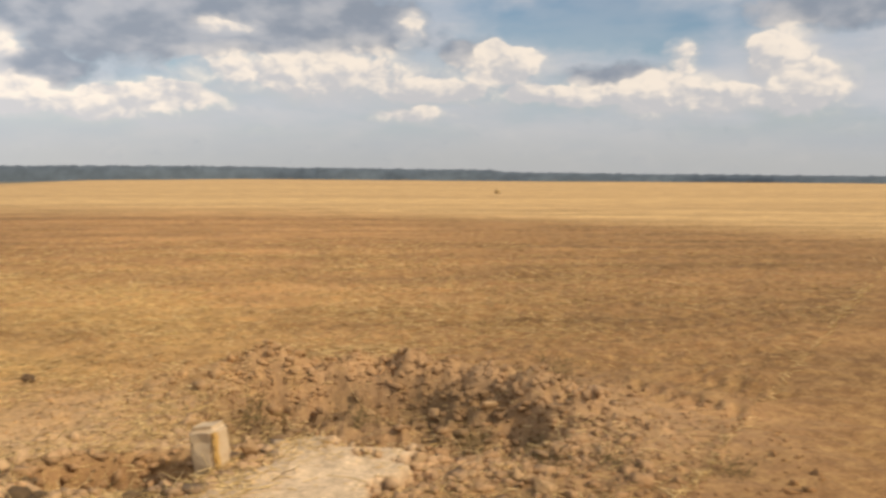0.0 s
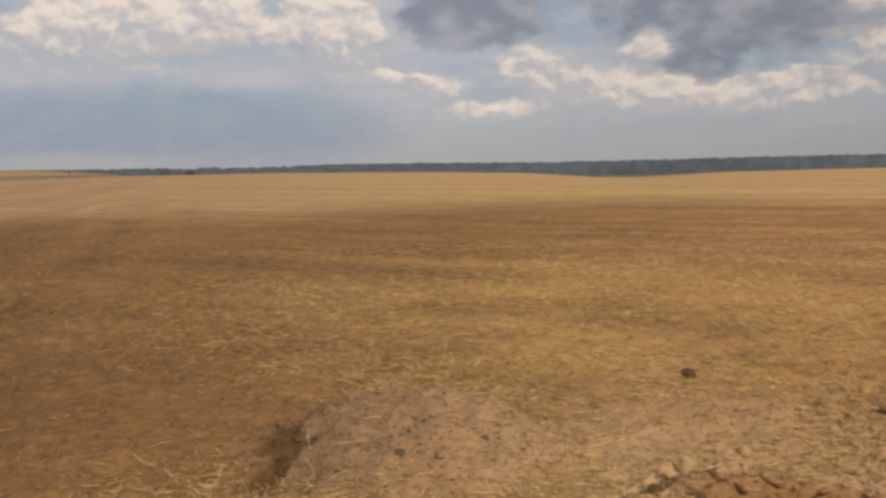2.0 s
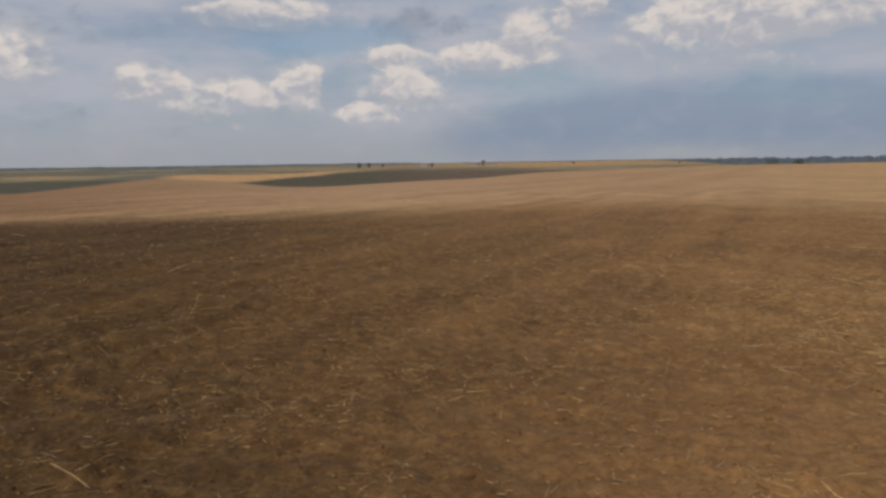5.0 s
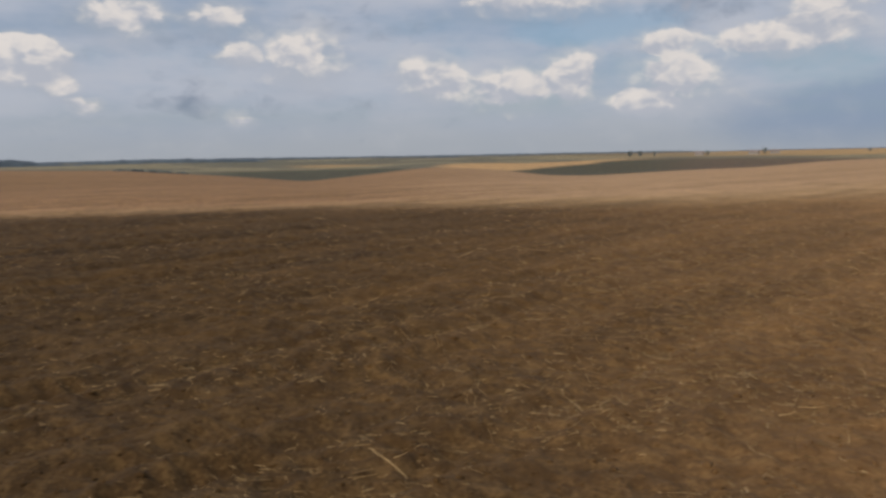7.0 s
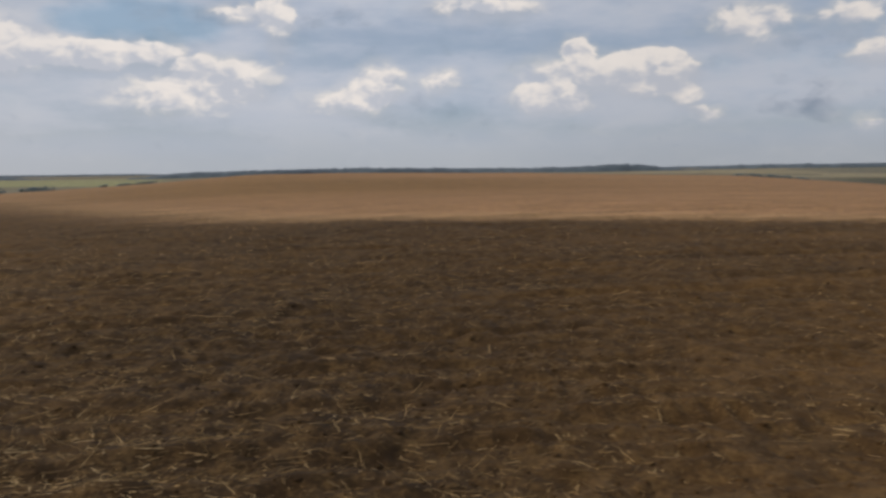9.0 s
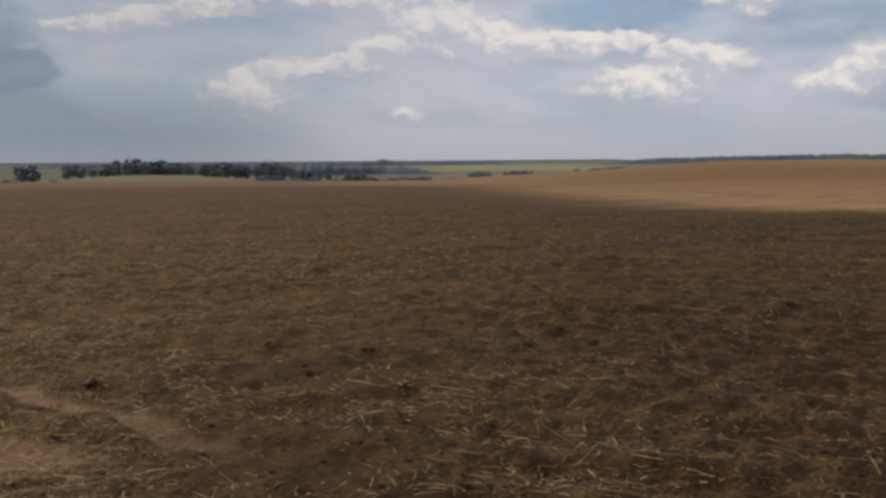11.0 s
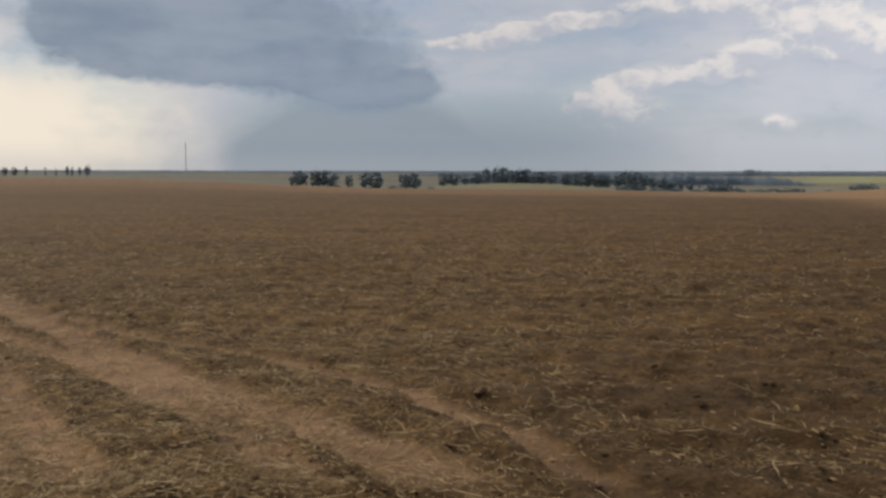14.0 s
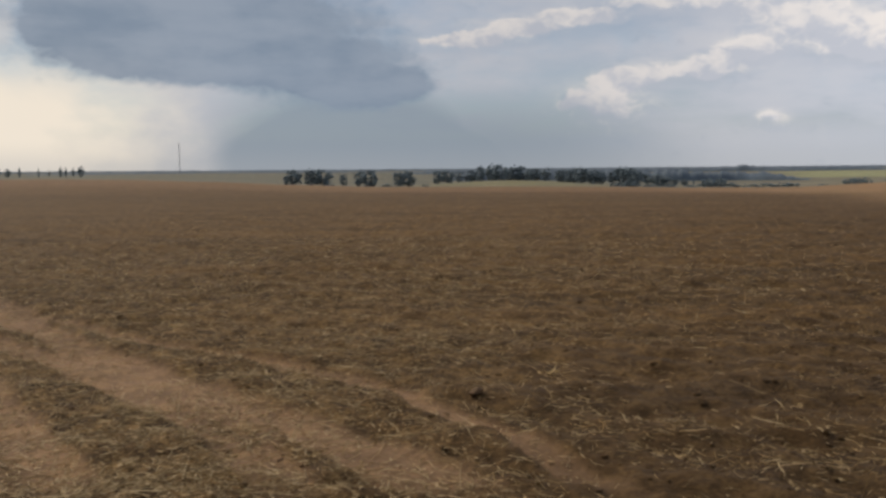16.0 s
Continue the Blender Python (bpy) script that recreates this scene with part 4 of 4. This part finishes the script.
def wood(name, az0, az1, r, top, count, size, label, depth=0.05, ends=4.0):
    """A far belt of closed wood: a bumpy canopy whose top reaches the elevation top (a function of bearing)."""
    rng = np.random.default_rng(int(az0 * 7 + r))
    rows = np.array([0.0, 0.003, 0.007, 0.012, 0.018, 0.028, 0.040, 0.055, 0.070])
    rise = np.array([0.0, 0.45, 0.72, 0.86, 0.94, 1.0, 1.0, 0.97, 0.0])
    bearings = np.linspace(az0, az1, count)
    a, k = np.meshgrid(bearings, np.arange(len(rows)), indexing="ij")
    a = a + rng.uniform(-0.3, 0.3, a.shape) * (az1 - az0) / count
    line = r * (1 + depth * fractal(bearings * 0.15, bearings * 0, 6, 2))[:, None]
    d = line * (1 + rows[k])
    x, y = MID[0] - d * np.sin(np.radians(a)), MID[1] + d * np.cos(np.radians(a))
    z = height(x.ravel(), y.ravel()).reshape(x.shape)
    fade = ease(bearings, az0, az0 + ends) * ease(bearings, az1, az1 - ends)
    ragged = 1 + size * fractal(bearings * 3.0, bearings * 0, 14, 4, 0.7)
    tall = np.maximum((EYE + line[:, 0] * np.tan(np.radians(top(bearings))) - z[:, 0]) * (0.2 + 0.8 * fade) * ragged, 1.0)
    bumps = 1 + 0.025 * rng.uniform(-1, 1, x.shape)
    verts = np.stack([x, y, z - 0.5 + tall[:, None] * rise[k] * bumps], -1).reshape(-1, 3)
    m = len(rows)
    i, j = np.meshgrid(np.arange(count - 1), np.arange(m - 1), indexing="ij")
    quads = np.stack([i * m + j, i * m + j + 1, (i + 1) * m + j + 1, (i + 1) * m + j], -1).reshape(-1, 4)
    tagged(sheet(name, verts, quads, FAR_HAZED_LEAVES, True), label, "woodland", kind="stuff")


def build_woods():
    level = lambda e: (lambda az: e + 0 * az)
    label = "distant dark wood tinted blue by haze along the skyline"
    wood("far_wood", -44, 47, 1350, lambda az: 0.19 + 0.15 * ease(az, -9.6, -8.4) * ease(az, 30, 14) + 0.04 * bell(az, 10, 4) + 0.10 * bell(az, 38, 5), 900, 0.06, label)
    wood("far_wood", 40, 74, 3600, level(0.15), 350, 0.2, label)
    wood("far_wood", 72, 118, 3000, lambda az: 0.20 + 0.05 * bell(az, 104, 5), 480, 0.2, label)
    wood("far_wood", 101, 112.5, 1700, lambda az: 0.20 + 0.07 * ease(az, 104, 106) * ease(az, 112.5, 109), 200, 0.2, label, 0.05, 1.5)
    wood("far_wood", 112, 148, 1300, lambda az: 0.26 + 0.18 * bell(az, 135, 5) + 0.16 * bell(az, 117, 2.0), 420, 0.15, label)
    wood("far_wood", 144, 216, 3200, level(0.23), 720, 0.15, label)
    wood("far_wood", 152, 184, 1500, lambda az: 0.14 + 0.18 * bell(az, 161.6, 0.5), 380, 0.3, label)
    wood("copse", 158, 181.0, 760, lambda az: -0.02 - 0.14 * ease(az, 166, 160), 260, 0.25, "dark copse tinted blue by haze below a green meadow", 0.08, 2.5)
    wood("copse", 83, 93, 1900, lambda az: 0.02 + 0.08 * bell(az, 90, 2), 120, 0.3, "dark belt of trees between distant fields", 0.06, 2.0)
    wood("far_wood", 184, 206, 1900, level(0.10), 260, 0.35, label)


# ---- single things ----


def beam(bm, a, b, wide, sides=4):
    a, b = Vector(a), Vector(b)
    m = Matrix.Translation((a + b) / 2) @ (b - a).to_track_quat("Z", "Y").to_matrix().to_4x4()
    bmesh.ops.create_cone(bm, cap_ends=True, segments=sides, radius1=wide, radius2=wide, depth=(b - a).length, matrix=m)


def build_mast():
    x, y, z = stand(197.2, 1500)
    mast = tagged(new("radio_mast"), "thin grey steel lattice mast on the skyline", "mast")
    mast.location = (x, y, z)
    tall = EYE + 1500 * math.tan(radians(1.9)) - z
    legs = [(1.5 * math.cos(2 * math.pi * k / 3), 1.5 * math.sin(2 * math.pi * k / 3)) for k in range(3)]
    for lx, ly in legs:
        bm = bmesh.new()
        beam(bm, (lx, ly, 0), (lx * 0.5, ly * 0.5, tall), 0.16)
        part("leg", bm, STEEL, mast)
    bm = bmesh.new()
    for k in range(16):
        s0, s1 = 1 - 0.5 * k / 16, 1 - 0.5 * (k + 1) / 16
        for i in range(3):
            (ax, ay), (bx, by) = legs[i], legs[(i + 1) % 3]
            beam(bm, (ax * s0, ay * s0, tall * k / 16), (bx * s1, by * s1, tall * (k + 1) / 16), 0.07)
            beam(bm, (ax * s1, ay * s1, tall * (k + 1) / 16), (bx * s1, by * s1, tall * (k + 1) / 16), 0.07)
    part("bracing", bm, STEEL, mast)
    bm = bmesh.new()
    beam(bm, (0, 0, tall), (0, 0, tall + 4), 0.12)
    part("aerial", bm, STEEL, mast)


def build_houses():
    rng = np.random.default_rng(3)
    for az, r, long in ((73.6, 1480, 14), (70.4, 1460, 16), (69.2, 1500, 15)):
        x, y, z = stand(az, r)
        house = tagged(new("house"), "distant pale farmhouse with a pitched grey roof", "house", "village houses")
        house.matrix_basis = Matrix.Translation((x, y, z)) @ Matrix.Rotation(radians(az + rng.uniform(-20, 20)), 4, "Z")
        bm = bmesh.new()
        bmesh.ops.create_cube(bm, size=1, matrix=Matrix.Translation((0, 0, 1.6)) @ Matrix.Diagonal((long, 8, 3.6, 1)))
        part("wall", bm, PLASTER, house)
        bm = bmesh.new()
        l, w = long / 2 + 0.4, 4.5
        pts = [bm.verts.new(p) for p in ((-l, -w, 3.4), (l, -w, 3.4), (l, w, 3.4), (-l, w, 3.4), (-l, 0, 6.6), (l, 0, 6.6))]
        for f in ((0, 1, 5, 4), (2, 3, 4, 5), (1, 2, 5), (3, 0, 4), (3, 2, 1, 0)):
            bm.faces.new([pts[i] for i in f])
        part("roof", bm, ROOFING, house, "grey pitched roof")


def build_block():
    """The stub of a square concrete post, chipped, with a rust stain down one edge."""
    x, y = -0.79, 4.74
    block = tagged(new("concrete_post"), "chipped grey concrete post stub with orange rust stain beside pit", "post")
    block.matrix_basis = Matrix.Translation((x, y, ground_at(x, y) - 0.12)) @ Euler((radians(3), radians(-4), radians(-24))).to_matrix().to_4x4()
    top = 0.24 - block.matrix_basis.translation.z
    bm = bmesh.new()
    bmesh.ops.create_cube(bm, size=1, matrix=Matrix.Translation((0, 0, top / 2)) @ Matrix.Diagonal((0.165, 0.155, top, 1)))
    bmesh.ops.bevel(bm, geom=bm.edges[:], offset=0.028, segments=3, affect="EDGES")
    bmesh.ops.subdivide_edges(bm, edges=[e for e in bm.edges if e.calc_length() > 0.08], cuts=4, use_grid_fill=True)
    for v in bm.verts:
        v.co += Vector((noise.noise(v.co * 9), noise.noise(v.co * 9 + Vector((5, 0, 0))), noise.noise(v.co * 9 + Vector((0, 7, 0))))) * 0.018
    part("shaft", bm, CONCRETE, block)
    bm = bmesh.new()
    levels = 9
    for k in range(levels + 1):
        z = top * (0.10 + 0.84 * k / levels)
        wide = 0.012 + 0.012 * noise.noise(Vector((k * 0.9, 3, 0))) + 0.008 * k / levels
        mid = -0.052 + 0.010 * noise.noise(Vector((k * 0.7, 9, 0)))
        for dx, dy in ((0.070, -wide), (0.0865, -wide * 0.7), (0.0865, wide * 0.7), (0.070, wide)):
            bm.verts.new((dx + 0.006 * noise.noise(Vector((0, 0, z * 9))), mid + dy, z))
    bm.verts.ensure_lookup_table()
    for k in range(levels):
        for c in range(4):
            a, b = 4 * k + c, 4 * k + (c + 1) % 4
            bm.faces.new([bm.verts[a], bm.verts[b], bm.verts[b + 4], bm.verts[a + 4]])
    last = 4 * levels
    for ring in ((3, 2, 1, 0), (last, last + 1, last + 2, last + 3)):
        bm.faces.new([bm.verts[i] for i in ring])
    part("rust_stain", bm, RUST, block, "orange rust stain")


def build_stone(name, x, y, size, mat, label, category, seed, sink=0.25, squash=0.7, group="", fine=3):
    rng = np.random.default_rng(seed)
    bm = bmesh.new()
    bmesh.ops.create_icosphere(bm, subdivisions=fine, radius=1.0)
    off = Vector(rng.uniform(0, 50, 3))
    cuts = [(Vector(rng.normal(0, 1, 3)).normalized(), rng.uniform(0.45, 0.80)) for _ in range(9)]
    for v in bm.verts:
        v.co *= 1 + 0.45 * noise.noise(v.co * 1.2 + off) + 0.18 * noise.noise(v.co * 3.5 + off)
        for cut, reach in cuts:
            over = v.co.dot(cut) - reach
            if over > 0:
                v.co -= cut * over * 0.9
        v.co *= 1 + 0.06 * noise.noise(v.co * 6.0 + off)
        v.co = Vector((v.co.x * 1.2, v.co.y * 0.9, v.co.z * squash)) * size
    ob = part(name, bm, mat)
    ob.matrix_basis = Matrix.Translation((x, y, ground_at(x, y) + size * squash * (0.8 - sink))) @ Matrix.Rotation(rng.uniform(0, 6), 4, "Z")
    tagged(ob, label, category, group)


def stem_mesh(seed, tall):
    """One dry bent stem with a few side twigs."""
    rng = np.random.default_rng(seed)
    bm = bmesh.new()
    a = Vector((0, 0, -0.03))
    for k in range(4):
        b = a + Vector((0.12 * k + rng.normal(0, 0.15), rng.normal(0, 0.15), 1)).normalized() * tall * 0.27
        beam(bm, a, b, 0.0042 - 0.0007 * k, 4)
        twig = b + Vector((rng.normal(0, 1), rng.normal(0, 1), 0.7)).normalized() * tall * 0.2
        beam(bm, b, twig, 0.002, 3)
        a = b
    me = bpy.data.meshes.new("stem")
    bm.to_mesh(me)
    bm.free()
    me.materials.append(WEED)
    return me


STEMS = [stem_mesh(k, 1.0) for k in range(4)]


def build_weed(x, y, tall, count, seed):
    """A clump of dry stems."""
    rng = np.random.default_rng(seed)
    weed = tagged(new("dry_weed"), "clump of dry brown weed stems on loose earth", "weed", "dry weeds")
    weed.location = (x, y, ground_at(x, y))
    for _ in range(count):
        stem = new("stem", STEMS[int(rng.integers(0, 4))])
        stem.parent = weed
        stem.location = (rng.normal(0, 0.05), rng.normal(0, 0.05), 0)
        stem.rotation_euler = (rng.normal(0, 0.45), rng.normal(0, 0.45), rng.uniform(0, 6.28))
        high = tall * rng.uniform(0.6, 1.2)
        stem.scale = (high ** 0.5, high ** 0.5, high)


def build_tuft(x, y, count, seed):
    """A small heap of bleached straw lying crosswise on the soil."""
    rng = np.random.default_rng(seed)
    tuft = tagged(new("straw_tuft"), "small tuft of bleached straw lying on brown soil", "straw tuft", "straw tufts")
    tuft.location = (x, y, ground_at(x, y))
    for _ in range(count):
        bm = bmesh.new()
        turn, lift, long = rng.uniform(0, 6.28), rng.uniform(-0.05, 0.55), rng.uniform(0.04, 0.09)
        a = Vector((rng.normal(0, 0.04), rng.normal(0, 0.03), rng.uniform(0.004, 0.02)))
        way = Vector((math.cos(turn) * math.cos(lift), math.sin(turn) * math.cos(lift), math.sin(lift)))
        bend = a + way * long * 0.55
        tip = bend + (way + Vector(rng.normal(0, 0.25, 3))).normalized() * long * 0.45
        tip.z = max(tip.z, 0.004)
        beam(bm, a, bend, 0.0024, 5)
        beam(bm, bend, tip, 0.0019, 5)
        part("strand", bm, FRESH_STRAW, tuft)


build_woods()
build_trees()
build_mast()
build_houses()
build_block()
build_stone("earth_clod", -2.48, 6.75, 0.060, CLOD, "large dark clod of earth lying in straw", "clod", 1)
build_stone("stone", -2.95, 4.0, 0.032, STONE, "dark stone on the pale earth mound", "stone", 2)
build_stone("stone", -2.72, 4.40, 0.022, STONE, "small dark stone on the pale earth mound", "stone", 3)
build_stone("stone", -0.60, 4.80, 0.062, CLOD_DRY, "pale lump of broken concrete beside the post", "rubble", 4, -0.5, 0.8)
build_stone("stone", -2.38, -6.4, 0.045, CLOD, "dark clod beside a wheel rut", "clod", 5)
x0, y0 = spot(-9.8, 75)
build_stone("straw_heap", x0, y0, 0.42, STRAW, "small brown straw heap on the stubble", "straw heap", 6, 0.3, 0.6)
for k, (wx, wy, tall) in enumerate(((1.1, 5.45, 0.16), (0.65, 5.0, 0.18), (1.05, 4.65, 0.12), (1.38, 4.6, 0.12), (2.05, 4.5, 0.12), (1.4, 6.2, 0.22), (-0.75, 6.1, 0.3), (0.0, 6.2, 0.2))):
    build_weed(wx, wy, tall, 26, 40 + k)
for k, (tx, ty) in enumerate(((-2.91, -7.08), (0.24, -8.85))):
    build_tuft(tx, ty, 9, 500 + k)
build_stone("stone", -1.74, -5.66, 0.024, CLOD_DRY, "small pale stone lying in a wheel rut", "stone", 8)
rng = np.random.default_rng(77)
for k in range(44):
    cx, cy = rng.uniform(-1.95, -0.92), rng.uniform(4.22, 4.80)
    build_stone("earth_clod", cx, cy, float(np.clip(rng.lognormal(-3.2, 0.4), 0.022, 0.075)), CLOD_MOIST, "dark brown broken clod of dug earth beside the concrete post", "clod", 100 + k, 0.3, 0.75, "dug clods", 2)
for k in range(30):
    cx = rng.uniform(0.05, 0.95)
    cy = 4.95 - 0.55 * cx + rng.uniform(-0.22, 0.16)
    build_stone("earth_clod", cx, cy, float(np.clip(rng.lognormal(-3.5, 0.45), 0.016, 0.060)), CLOD_DRY, "pale dry clod of earth at the edge of the footing", "clod", 200 + k, 0.3, 0.75, "dry clods", 2)
for k in range(14):
    cx, cy = rng.uniform(-0.9, 1.3), rng.uniform(6.0, 6.75)
    build_stone("earth_clod", cx, cy, float(np.clip(rng.lognormal(-3.3, 0.4), 0.02, 0.065)), CLOD_DRY, "dry clod of earth on the rim of the pit", "clod", 300 + k, 0.35, 0.75, "rim clods", 2)
build_clods()
build_straw(4, 250000, 30.0, lambda straw, clumped: 0.06 + straw * 0.85 + 0.6 * clumped, STRAW, 0.034, "loose pale straw scattered over the harrowed soil")
build_straw(5, 80000, 17.0, lambda straw, clumped: straw - 0.42 + 1.4 * clumped, FRESH_STRAW, 0.046, "thick litter of yellow straw round the dug pit", 20.0, 14.0, 1.0)
build_straw(6, 90000, 20.0, lambda straw, clumped: straw + 0.12 + 0.8 * clumped, PALE_STRAW, 0.033, "fine pale chaff and straw beside the wheel ruts", 186.0, 20.0, 1.1)
build_straw(7, 52000, 20.0, lambda straw, clumped: 0.34 + 1.2 * clumped, FRESH_STRAW, 0.046, "pale broken straw lying on dry brown soil", -8.0, 15.0, 1.2)
